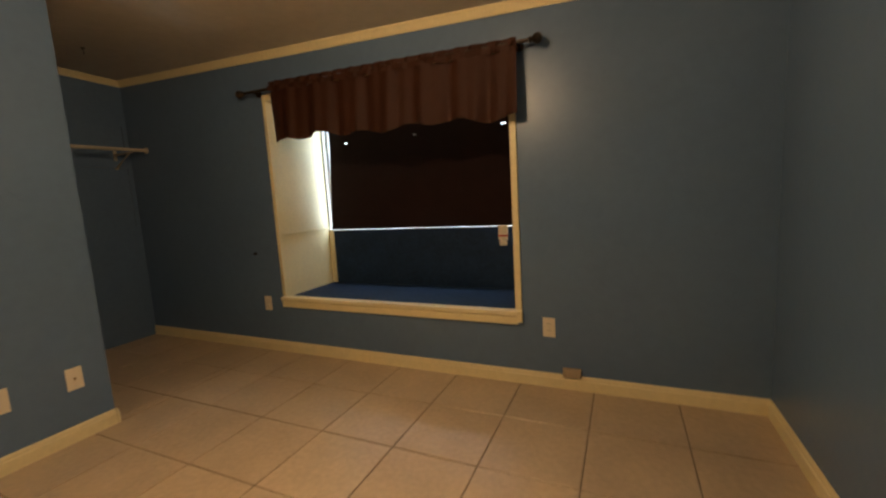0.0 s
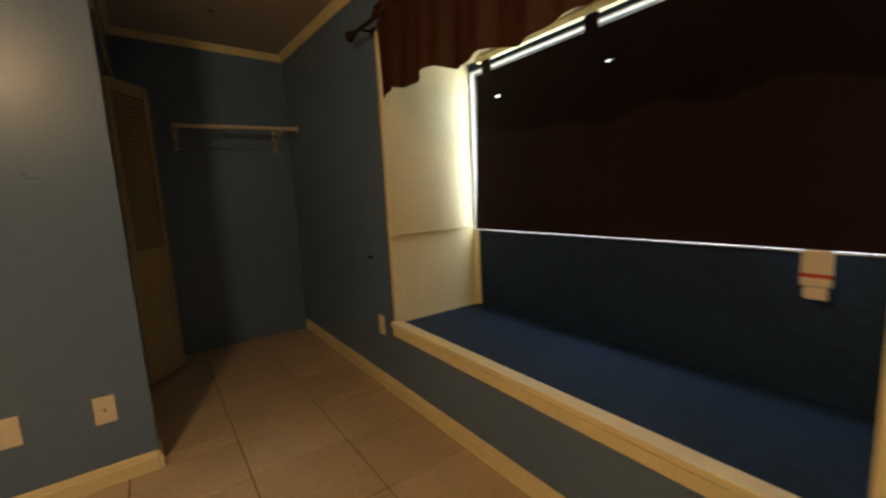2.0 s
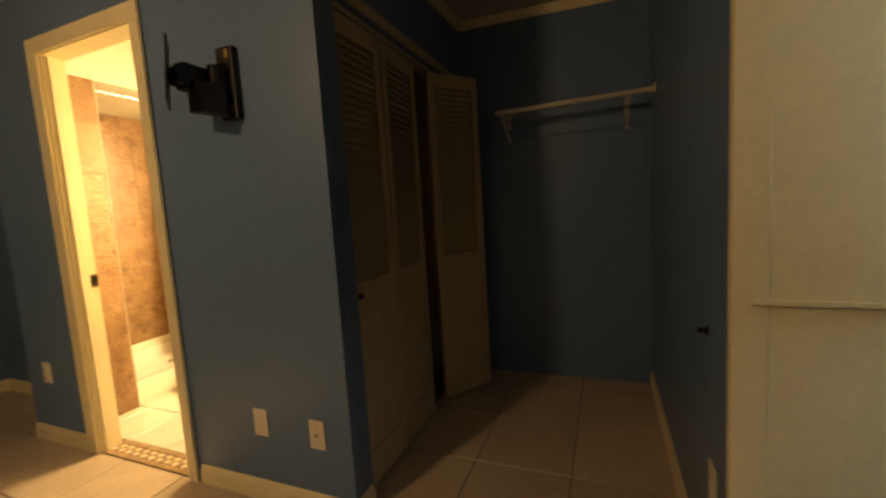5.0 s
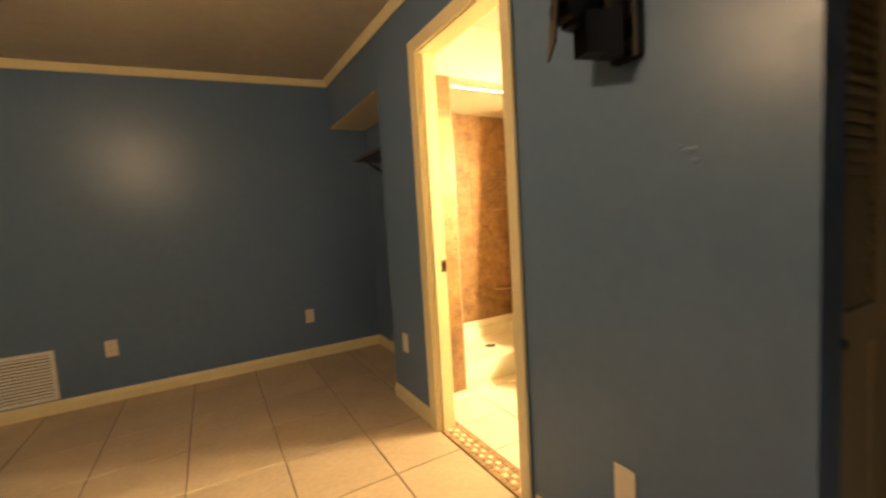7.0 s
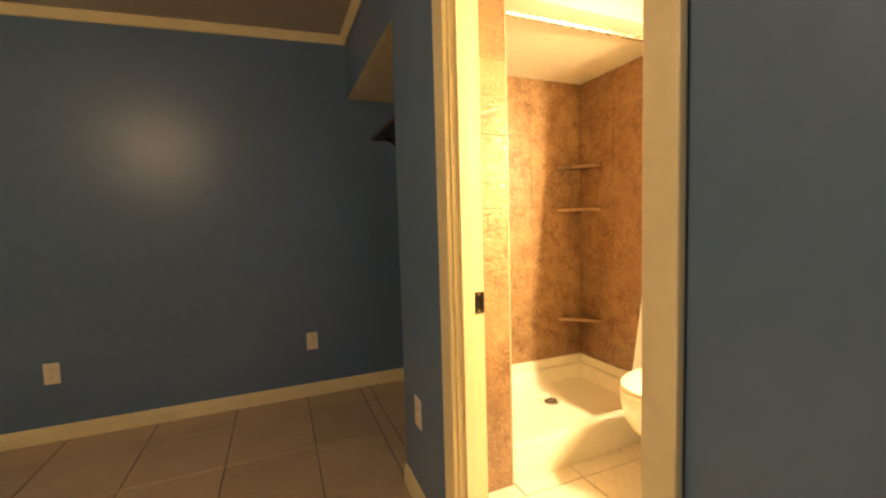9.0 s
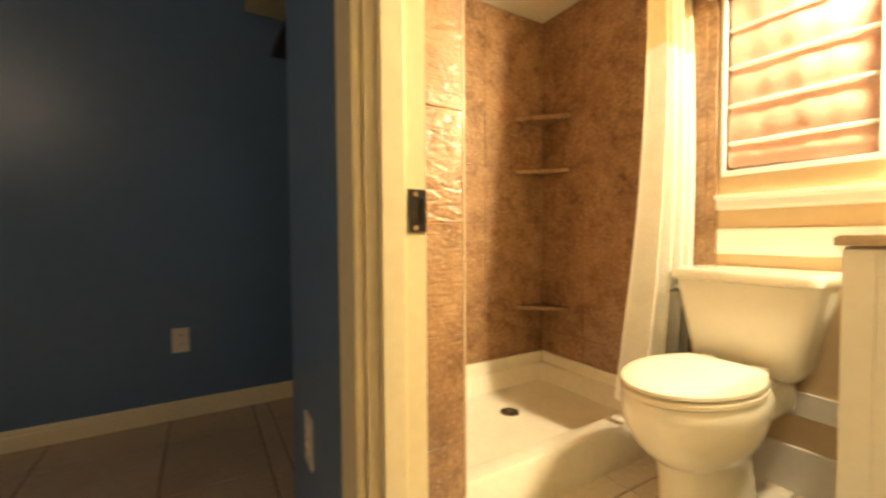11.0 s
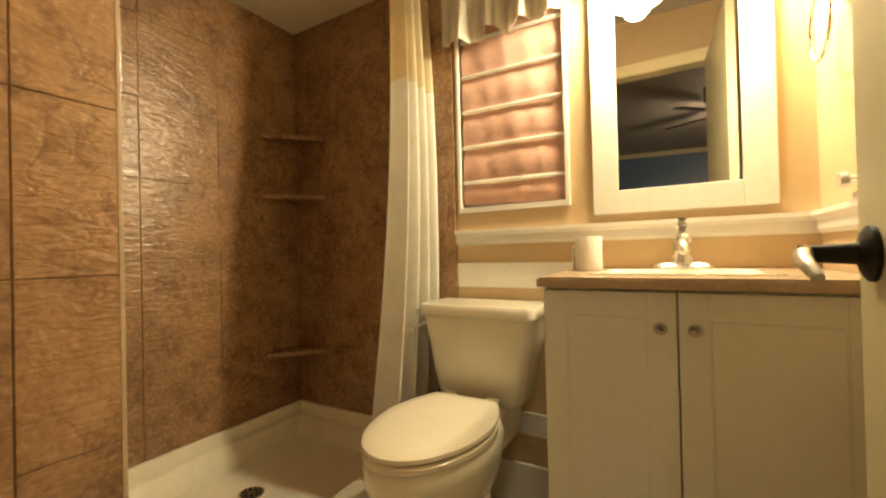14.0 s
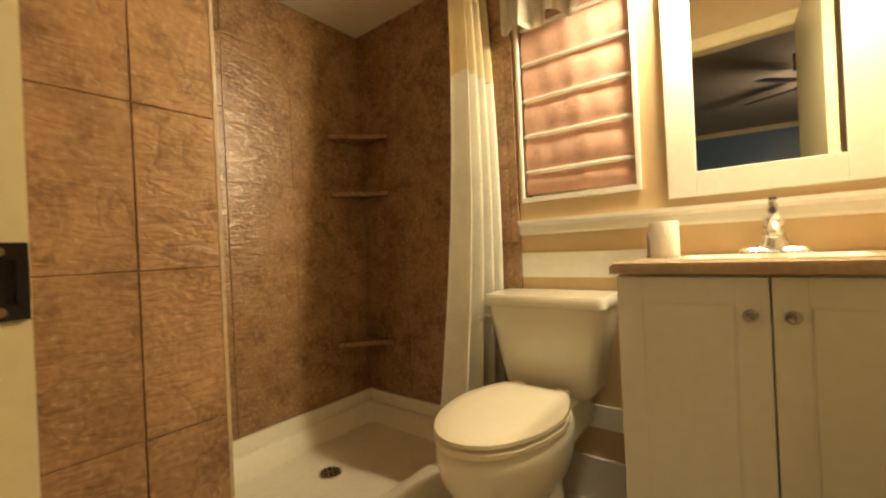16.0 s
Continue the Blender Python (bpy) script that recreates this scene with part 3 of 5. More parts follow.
# ---- bedroom things ----
def folds(bm, x0, x1, zt, zb, depth, waves, y, n=160, rows=14, seed=1, hem=0.0, top_flare=0.0):
    """A gathered cloth hanging along x, with thickness."""
    rnd = random.Random(seed)
    ph = [rnd.uniform(0, 6.28) for _ in range(4)]
    front, back = [], []
    for j in range(rows + 1):
        v = j / rows
        a, b = [], []
        for i in range(n + 1):
            u = i / n
            w = math.sin(u * waves * 6.283 + ph[0]) + 0.5 * math.sin(u * waves * 2.3 * 6.283 + ph[1] + v) + 0.4 * math.sin(u * waves * 0.37 * 6.283 + ph[2])
            amp = depth * (0.35 + 0.65 * v) if v > 0.12 else depth * (0.6 - 2.2 * v)
            drop = hem * (math.sin(u * waves * 0.8 * 6.283 + ph[3]) + 0.6 * math.sin(u * 2.1 * 6.283 + ph[1])) * v
            p = Vector((x0 + (x1 - x0) * u, y - amp * w * 0.5, zt + (zb - zt) * v + drop))
            a.append(bm.verts.new(p))
            b.append(bm.verts.new(p + Vector((0, 0.003, 0))))
        front.append(a)
        back.append(b)
    for g, flip in ((front, False), (back, True)):
        for j in range(rows):
            for i in range(n):
                q = (g[j][i], g[j + 1][i], g[j + 1][i + 1], g[j][i + 1])
                bm.faces.new(q[::-1] if flip else q)
    for j in (0, rows):
        for i in range(n):
            bm.faces.new((front[j][i], front[j][i + 1], back[j][i + 1], back[j][i]))
    for i in (0, n):
        for j in range(rows):
            bm.faces.new((front[j][i], front[j + 1][i], back[j + 1][i], back[j][i]))
    bmesh.ops.recalc_face_normals(bm, faces=bm.faces)
    return bm


# valance on its rod
t = thing("curtain_rod", "dark bronze curtain rod with knobbed finials above the window", "curtain rod", (1.13, N - 0.08, 2.005))
part("rod", rod(B(), (-1.06, 0, 0.012), (1.06, 0, -0.03), 0.011), BRONZE, t, smooth=True)
for sx in (-1, 1):
    z = 0.012 if sx < 0 else -0.03
    part("finial", lathe(B(), (sx * 1.06, 0, z), (sx, 0, 0), [(0.011, 0), (0.020, 0.006), (0.012, 0.016), (0.024, 0.03), (0.030, 0.045), (0.024, 0.062), (0.008, 0.072)]), BRONZE, t, smooth=True)
    bm = B()
    rod(bm, (sx * 0.99, 0, z), (sx * 0.99, 0.078, z), 0.007)
    rod(bm, (sx * 0.99, 0.073, z), (sx * 0.99, 0.079, z), 0.026)
    part("bracket", bm, BRONZE, t, smooth=True)
def sag(bm):
    """The rod dips towards its eastern end, and the cloth with it."""
    for v in bm.verts:
        v.co.z -= 0.032 * (v.co.x - 0.335)
    return bm


t = thing("window_valance", "dark oxblood satin valance gathered on the rod", "valance")
part("cloth", sag(folds(B(), 0.335, 2.125, 1.992, 1.65, 0.034, 6.7, N - 0.095, hem=0.016, seed=5)), VALANCE, t, smooth=True)
part("rod_pocket", sag(folds(B(), 0.333, 2.127, 2.024, 1.988, 0.016, 15, N - 0.099, rows=5, seed=8)), VALANCE, t, smooth=True)
part("header_ruffle", sag(folds(B(), 0.335, 2.125, 2.056, 2.022, 0.022, 17, N - 0.093, rows=5, hem=0.004, seed=11)), VALANCE, t, smooth=True)

# blackout shade with slits
bm = B()
sx0, sx1, yb = 0.325, 1.985, RB - 0.05
zt, zs0, zs1, zb = 1.814, 1.665, 1.673, 0.945
box(bm, sx0, sx1, yb, yb + 0.004, zb, zs0)
box(bm, sx0, sx1, yb, yb + 0.004, zs1, zt)
cuts = [sx0, 0.480, 0.515, 1.140, 1.172, 1.85, 1.888, sx1]
for i in range(0, len(cuts), 2):
    box(bm, cuts[i], cuts[i + 1], yb, yb + 0.004, zs0, zs1)
for v in bm.verts:
    if v.co.z < 1.0:
        v.co.x += 0.02 if v.co.x > 1 else -0.05
sh = thing("blackout_shade", "black blackout shade pulled most of the way down", "window shade", (0, 0, 0))
part("shade_cloth", bm, SHADE, sh)
part("hem_bar", box(B(), sx0 - 0.05, sx1 + 0.02, yb - 0.003, yb + 0.007, 0.9415, 0.9455, 0.001), SHADE, sh, "thin black hem bar")
part("head_rail", box(B(), sx0, sx1, yb - 0.004, yb + 0.03, 1.880, 1.912, 0.003), TRIM, sh)
for x in (0.41, 1.07, 1.90):
    part("hanger_tab", box(B(), x - 0.035, x + 0.035, yb + 0.001, yb + 0.004, 1.813, 1.88), SHADE, sh)

# window alarm sensor hanging under the shade
s = thing("window_sensor", "white plastic tag with a red band under the shade", "sensor", (1.84, yb - 0.004, 0.812))
part("body", box(B(), -0.036, 0.036, -0.012, 0.004, 0.02, 0.13, 0.006), PLASTIC, s)
part("band", box(B(), -0.037, 0.037, -0.0135, -0.011, 0.048, 0.060), RED, s, "red printed band")
part("cap", box(B(), -0.028, 0.028, -0.014, 0.002, -0.02, 0.019, 0.008), PLASTIC, s)


def plate(name, label, cat, m, kind, group="wall plates"):
    """A wall plate in its own frame: z up, x along the wall, -y into the room."""
    e = thing(name, label, cat, group=group)
    part("cover", box(B(), -0.036, 0.036, -0.006, -0.0005, -0.059, 0.059, 0.0025), PLASTIC, e)
    if kind == "outlet":
        for dz in (-0.021, 0.021):
            part("socket", lathe(B(), (0, -0.0055, dz), (0, -1, 0), [(0.0165, 0), (0.0165, 0.003), (0.015, 0.004)], 20), PLASTIC, e, smooth=True)
            for dx in (-0.006, 0.006):
                # thin near-black bars paint the shade in the socket slots
                part("slot", box(B(), dx - 0.0012, dx + 0.0012, -0.0102, -0.0094, dz - 0.001, dz + 0.008), HOLE_SHADOW, e)
        part("screw", lathe(B(), (0, -0.006, 0), (0, -1, 0), [(0.003, 0), (0.003, 0.001)], 10), NICKEL, e)
    elif kind == "coax":
        part("connector", lathe(B(), (0, -0.006, 0), (0, -1, 0), [(0.006, 0), (0.006, 0.003), (0.0045, 0.003), (0.0045, 0.010)], 12), BRASS, e, "brass threaded connector")
        for dz in (-0.042, 0.042):
            part("screw", lathe(B(), (0, -0.006, dz), (0, -1, 0), [(0.003, 0), (0.003, 0.001)], 10), NICKEL, e)
    else:
        for dz in (-0.030, 0.030):
            part("screw", lathe(B(), (0, -0.006, dz), (0, -1, 0), [(0.003, 0), (0.003, 0.001)], 10), PLASTIC, e)
    e.matrix_basis = m
    return e


o = plate("wall_outlet", "ivory duplex outlet on the blue wall", "outlet", pose(2.246, N, 0.37), "outlet")
copy_thing(o, pose(-0.005, N, 0.395))
copy_thing(o, pose(1.69, S, 0.385, 0, 0, 180))
copy_thing(o, pose(0.305, S, 0.38, 0, 0, 180))
copy_thing(o, pose(0, -1.312, 0.406, 0, 0, 90))
plate("blank_plate", "ivory blank plate low on the blue wall", "wall plate", pose(0, 0.248, 0.345, 0, 0, 90), "blank")
plate("coax_plate", "ivory plate with a cable connector on the blue wall", "wall plate", pose(0, 0.535, 0.335, 0, 0, 90), "coax")

# hole and small jack on the window wall
h = thing("wall_hook", "small black hook knob on the blue wall", "hook", (-0.082, N, 0.802))
part("plate", lathe(B(), (0, 0, 0), (0, -1, 0), [(0.013, 0.0005), (0.013, 0.004), (0.008, 0.007)], 14), BLACK, h, smooth=True)
part("knob", lathe(B(), (0, 0, 0), (0, -1, 0), [(0.005, 0.006), (0.005, 0.014), (0.010, 0.020), (0.006, 0.026)], 14), BLACK, h, smooth=True)
j = thing("phone_jack", "beige surface jack sitting on the baseboard", "jack", (2.375, N - 0.001, 0.09))
part("box", box(B(), -0.052, 0.052, -0.028, 0, -0.01, 0.042, 0.004), MARBLE, j)
part("cover_strip", box(B(), -0.046, 0.046, -0.031, -0.0282, 0.000, 0.032, 0.001), MARBLE, j)
part("socket", box(B(), -0.012, 0.012, -0.033, -0.0312, 0.008, 0.022), MARBLE, j)

# painted-over patch panel
bm = B()
box(bm, 2.535, 2.90, N - 0.003, N - 0.0005, 1.475, 1.95, 0.001)
setting("wall_patch", bm, BLUE, "painted-over patch panel on the blue wall", "panel")

setting("wall_patch_small", box(B(), 2.87, 2.925, N - 0.0025, N - 0.0005, 1.175, 1.295, 0.001), BLUE, "small painted-over box cover on the blue wall", "panel")
bm = B()
for dy, dz, a, b in ((0.0, 0.0, 0.020, 0.012), (0.012, -0.028, 0.012, 0.008), (-0.02, 0.012, 0.010, 0.007)):
    loft(bm, [[(0.0004 + h, 0.446 + dy + g * a * math.cos(k * 0.524), 1.305 + dz + g * b * math.sin(k * 0.524)) for k in range(12)] for h, g in ((0, 1), (0.0012, 0.8), (0.0018, 0.3))])
setting("wall_filler_spots", bm, BLUE, "painted-over filler spots on the blue wall", "panel", smooth=True)
setting("nook_corner_batten", box(B(), WN + 0.0005, WN + 0.012, 1.805, 1.822, 1.07, 1.98, 0.002), BLUE, "narrow blue painted batten in the nook corner", "trim")

# television mount
t = thing("tv_mount", "black articulated wall mount without a television", "tv mount", (0, 0.295, 1.70))
part("wall_plate", box(B(), 0.0005, 0.030, -0.040, 0.040, -0.138, 0.122, 0.004), BLACK, t)
for z, hz in ((-0.105, 0.016), (-0.008, 0.030), (0.095, 0.016)):
    part("slot_plate", box(B(), 0.0305, 0.032, 0.006, 0.022, z - hz, z + hz, 0.001), BRASS, t, "worn brass slot")
part("pivot_post", rod(B(), (0.062, -0.008, -0.130), (0.062, -0.008, 0.042), 0.030), BLACK, t, smooth=True)
part("lower_arm", prism(B(), [(0.035, -0.035, -0.128), (0.060, 0.025, -0.128), (0.150, -0.015, -0.128), (0.140, -0.065, -0.128)], (0, 0, 0.105)), BLACK, t)
part("upper_arm", box(B(), 0.060, 0.172, -0.080, -0.030, -0.055, 0.035, 0.006), BLACK, t)
part("tilt_knuckle", rod(B(), (0.172, -0.085, -0.010), (0.172, -0.025, -0.010), 0.032), BLACK, t, smooth=True)
bm = box(B(), -0.003, 0.003, -0.070, 0.070, -0.110, 0.105, 0.0015)
bmesh.ops.transform(bm, matrix=Matrix.Translation((0.197, -0.075, -0.004)) @ Matrix.Rotation(radians(-38), 4, "Z") @ Matrix.Rotation(radians(-5), 4, "Y"), verts=bm.verts)
part("screen_plate", bm, BLACK, t)


def bifold(name, a, b, h, label, knob=False):
    """One louvred leaf between the plan points a and b."""
    a, b = Vector((*a, 0)), Vector((*b, 0))
    w = (b - a).length
    e = thing(name, label, "closet door", a, "bifold closet leaves")
    e.rotation_euler = (0, 0, math.atan2(b.y - a.y, b.x - a.x))
    st, th, z0 = 0.045, 0.028, 0.02
    for x in (0.003, w - st - 0.003):
        part("stile", box(B(), x, x + st, -th / 2, th / 2, z0, h, 0.002), LOUVRE, e)
    for za, zb in ((z0, 0.17), (0.80, 0.90), (h - 0.08, h)):
        part("rail", box(B(), st + 0.003, w - st - 0.003, -th / 2, th / 2, za, zb, 0.002), LOUVRE, e)
    part("lower_panel", box(B(), st + 0.003, w - st - 0.003, -0.006, 0.006, 0.17, 0.80), LOUVRE, e)
    n = int((h - 0.98) / 0.031)
    me = None
    for i in range(n):
        z = 0.91 + 0.031 * (i + 0.5)
        if me is None:
            bm = B()
            prism(bm, [(st + 0.004, -0.012, -0.016), (st + 0.004, -0.008, -0.016), (st + 0.004, 0.012, 0.016), (st + 0.004, 0.008, 0.016)], (w - 2 * st - 0.008, 0, 0))
            s = part("slat", bm, LOUVRE, e)
            me = s.data
        else:
            s = new("slat", me)
            s.parent = e
        s.location = (0, 0, z)
    if knob:
        part("knob", lathe(B(), (0.04, -th / 2 if knob < 0 else th / 2, 0.85), (0, knob, 0), [(0.006, 0), (0.006, 0.012), (0.015, 0.02), (0.012, 0.03)], 14), BLACK, e, "small black knob", smooth=True)
    return e


yc = CL - 0.052
bifold("bifold_leaf", (-0.125, yc), (-0.485, yc + 0.012), 1.955, "tan louvred closet leaf standing closed", knob=-1)
bifold("bifold_leaf", (-0.49, yc + 0.012), (-0.862, yc), 1.955, "tan louvred closet leaf standing closed")
bifold("bifold_leaf", (-1.020, yc + 0.012), (-1.305, 0.862), 1.955, "tan louvred closet leaf folded outward")
bifold("bifold_leaf", (-1.322, 0.850), (-1.522, yc + 0.01), 1.955, "tan louvred closet leaf folded outward behind its pair")

# closet rod with shelf cleats in the nook
t = thing("closet_rod", "cream wooden hanging rod on wall brackets", "closet rod", (-1.30, 1.42, 1.735))
part("rod", rod(B(), (0, -0.435, -0.006), (0, 0.425, 0.006), 0.014), RODWHITE, t, smooth=True)
for y in (-0.41, 0.30):
    bm = B()
    box(bm, -0.254, -0.246, y - 0.014, y + 0.014, -0.15, 0.02, 0.002)
    box(bm, -0.246, 0.004, y - 0.012, y + 0.012, -0.022, -0.014, 0.002)
    prism(bm, [(-0.246, y - 0.006, -0.14), (-0.246, y - 0.006, -0.125), (-0.03, y - 0.006, -0.022), (-0.05, y - 0.006, -0.022)], (0, 0.012, 0))
    part("bracket", bm, RODWHITE, t, "cream metal shelf bracket")
part("end_socket", rod(B(), (0, 0.418, 0.006), (0, 0.427, 0.006), 0.028), RODWHITE, t, smooth=True)
board_ = box(B(), WN + 0.001, WN + 0.016, 0.98, 1.82, 1.60, 1.665, 0.002)
setting("closet_cleat", board_, BLUE, "blue painted cleat board on the nook wall", "trim")

# floor register and shelf
t = thing("return_vent", "white slatted return air grille low on the wall", "vent", (2.185, S, 0.268))
for x0, x1, z0, z1 in ((-0.19, 0.19, 0.145, 0.17), (-0.19, 0.19, -0.17, -0.145), (-0.19, -0.165, -0.145, 0.145), (0.165, 0.19, -0.145, 0.145)):
    part("frame", box(B(), x0, x1, 0.0005, 0.012, z0, z1, 0.003), WHITE, t)
# near-black sheet paints the shade behind the slats
part("backing", box(B(), -0.165, 0.165, 0.0005, 0.003, -0.145, 0.145), HOLE_SHADOW, t)
sl = None
for i in range(13):
    z = -0.132 + 0.022 * i
    if sl is None:
        sl = part("slat", prism(B(), [(-0.164, 0.003, 0.006), (-0.164, 0.005, 0.008), (-0.164, 0.013, -0.004), (-0.164, 0.011, -0.006)], (0.328, 0, 0)), WHITE, t)
        s = sl
    else:
        s = new("slat", sl.data)
        s.parent = t
    s.location = (0, 0, z)

t = thing("alcove_shelf", "dark wooden shelf on a black bracket in the alcove", "shelf", (-0.21, -1.93, 1.68))
part("board", box(B(), -0.123, 0.13, -0.40, 0.41, 0.0, 0.022, 0.003), DARKWOOD, t)
for y in (-0.28, 0.28):
    bm = B()
    box(bm, -0.1235, -0.116, y - 0.012, y + 0.012, -0.14, -0.001)
    prism(bm, [(-0.116, y - 0.004, -0.13), (-0.116, y - 0.004, -0.112), (0.06, y - 0.004, -0.001), (0.085, y - 0.004, -0.001)], (0, 0.008, 0))
    part("bracket", bm, BLACK, t)

# ceiling fan with light
t = thing("ceiling_fan", "dark ceiling fan at rest with a lit glass bowl", "ceiling fan", (FAN[0], FAN[1], ceil_z(*FAN) + 0.09))
part("canopy", lathe(B(), (0, 0, 0), (0, 0, -1), [(0.07, 0.0005), (0.065, 0.03), (0.03, 0.06)]), BRONZE, t, smooth=True)
part("downrod", rod(B(), (0, 0, -0.12), (0, 0, -0.055), 0.013), BRONZE, t, smooth=True)
part("motor", lathe(B(), (0, 0, -0.12), (0, 0, -1), [(0.03, 0), (0.10, 0.015), (0.115, 0.05), (0.10, 0.085), (0.05, 0.10)]), BRONZE, t, smooth=True)
for k in range(5):
    a = radians(-62 + 72 * k)
    m = Matrix.Rotation(a, 4, "Z")
    bm = B()
    outline = [(0.18, -0.045), (0.30, -0.062), (0.55, -0.068), (0.60, -0.045), (0.605, 0), (0.60, 0.045), (0.55, 0.068), (0.30, 0.062), (0.18, 0.045)]
    prism(bm, [(x, y, -0.185 + y * 0.18) for x, y in outline], (0, 0, 0.007))
    bmesh.ops.transform(bm, matrix=m, verts=bm.verts)
    bl = part("blade", bm, DARKWOOD, t)
    bm = box(B(), 0.09, 0.21, -0.015, 0.015, -0.178, -0.170, 0.002)
    bmesh.ops.transform(bm, matrix=m, verts=bm.verts)
    part("blade_iron", bm, BRONZE, t)
part("light_fitter", lathe(B(), (0, 0, -0.222), (0, 0, -1), [(0.05, 0), (0.06, 0.02), (0.055, 0.04)]), BRONZE, t, smooth=True)
part("bulb", lathe(B(), (0, 0, -0.262), (0, 0, -1), [(0.014, 0), (0.016, 0.02), (0.03, 0.05), (0.024, 0.075), (0.008, 0.085)], 16), FANGLOBE, t, "glowing bulb", smooth=True)

hk = thing("ceiling_hook", "small dark hook screwed into the nook ceiling", "hook", (-0.845, 1.245, ceil_z(-0.845, 1.245)))
part("plate", lathe(B(), (0, 0, 0), (0, 0, -1), [(0.014, 0.0005), (0.013, 0.004), (0.005, 0.008)], 14), BRONZE, hk, smooth=True)
part("hook", tube(B(), [(0, 0, -0.006), (0, 0, -0.022), (0.010, 0, -0.034), (0.002, 0, -0.046), (-0.010, 0, -0.040)], 0.0025, 8), BRONZE, hk, smooth=True)

# ---- bathroom things ----
# shower pan
t = thing("shower_pan", "white acrylic shower base with a raised kerb", "shower pan", (-0.96, -1.70, 0))
X0, X1, Y0, Y1 = WB + 0.013 + 0.96, WX - 0.001 + 0.96, SH + 0.001 + 1.70, -1.305 + 1.70
def ring(x0, x1, y0, y1, z, r=0.04, n=5):
    pts = []
    for cx, cy, a0 in ((x1 - r, y1 - r, 0), (x0 + r, y1 - r, 90), (x0 + r, y0 + r, 180), (x1 - r, y0 + r, 270)):
        for k in range(n):
            a = radians(a0 + 90 * k / (n - 1))
            pts.append((cx + r * math.cos(a), cy + r * math.sin(a), z))
    return pts
bm = B()
loft(bm, [ring(X0, X1, Y0, Y1, 0.0, 0.012), ring(X0, X1, Y0, Y1, 0.065, 0.012), ring(X0, X1, Y0, Y1 - 0.012, 0.085, 0.012), ring(X0, X1, Y0, Y1 - 0.014, 0.135, 0.014), ring(X0 + 0.004, X1 - 0.004, Y0 + 0.004, Y1 - 0.022, 0.148, 0.014),
          ring(X0 + 0.035, X1 - 0.035, Y0 + 0.035, Y1 - 0.085, 0.148, 0.03), ring(X0 + 0.045, X1 - 0.045, Y0 + 0.045, Y1 - 0.098, 0.140, 0.035), ring(X0 + 0.07, X1 - 0.07, Y0 + 0.07, Y1 - 0.125, 0.062, 0.05), ring(X0 + 0.10, X1 - 0.10, Y0 + 0.10, Y1 - 0.15, 0.052, 0.06),
          ring(-0.12, 0.02, -0.18, -0.06, 0.044, 0.05)])
part("basin", bm, ACRYLIC, t, smooth=True)
for x0, x1, y0, y1 in ((X0, X1, Y0, Y0 + 0.022), (X0, X0 + 0.022, Y0 + 0.022, Y1 - 0.03)):
    part("flange", box(B(), x0, x1, y0, y1, 0.146, 0.205, 0.006), ACRYLIC, t)
dr = part("drain", lathe(B(), (-0.06, -0.115, 0.040), (0, 0, 1), [(0.046, 0), (0.046, 0.007), (0.040, 0.009)]), NICKEL, t, "round nickel drain grate", smooth=True)
bm = B()
for k in range(6):
    a = radians(60 * k)
    rod(bm, (-0.06 + 0.022 * math.cos(a), -0.115 + 0.022 * math.sin(a), 0.0485), (-0.06 + 0.022 * math.cos(a), -0.115 + 0.022 * math.sin(a), 0.0505), 0.006, seg=8)
for k in range(12):
    a = radians(30 * k)
    rod(bm, (-0.06 + 0.034 * math.cos(a), -0.115 + 0.034 * math.sin(a), 0.0485), (-0.06 + 0.034 * math.cos(a), -0.115 + 0.034 * math.sin(a), 0.0505), 0.004, seg=8)
# raised near-black discs paint the shade in the grate's holes
part("drain_hole_shadows", bm, HOLE_SHADOW, dr)

setting("tile_edge_trim", box(B(), WX - 0.0025, WX + 0.006, WING - 0.011, WING + 0.0022, 0.0, 2.083, 0.0015), MARBLE, "pale rounded edge strip of the tiled wing wall", "trim")
# corner shelves in the shower
for z in (1.50, 1.212, 0.462):
    bm = B()
    c = (WB + 0.014, SH + 0.002)
    arc = [(c[0] + a, c[1] + b, z) for a, b in ((0, 0), (0.205, 0), (0.205, 0.012), (0.165, 0.055), (0.115, 0.105), (0.055, 0.160), (0.012, 0.205), (0, 0.205))]
    prism(bm, arc, (0, 0, 0.020))
    tagged(part("corner_shelf", bm, STONE_TILE), "brown slate corner shelf in the shower", "shelf", "shower corner shelves")

# shower rod and curtain
RODY, RODZ = -1.325, 2.035
t = thing("shower_rod", "chrome tension shower curtain rod", "curtain rod", (-0.96, RODY, RODZ))
part("tube", rod(B(), (WB + 0.96 + 0.016, 0, 0), (WX + 0.96 - 0.004, 0, 0), 0.0125), CHROME, t, smooth=True)
for x in (WB + 0.96 + 0.014, WX + 0.96 - 0.016):
    part("end_cap", rod(B(), (x, 0, 0), (x + 0.014, 0, 0), 0.022), BRONZE, t, smooth=True)

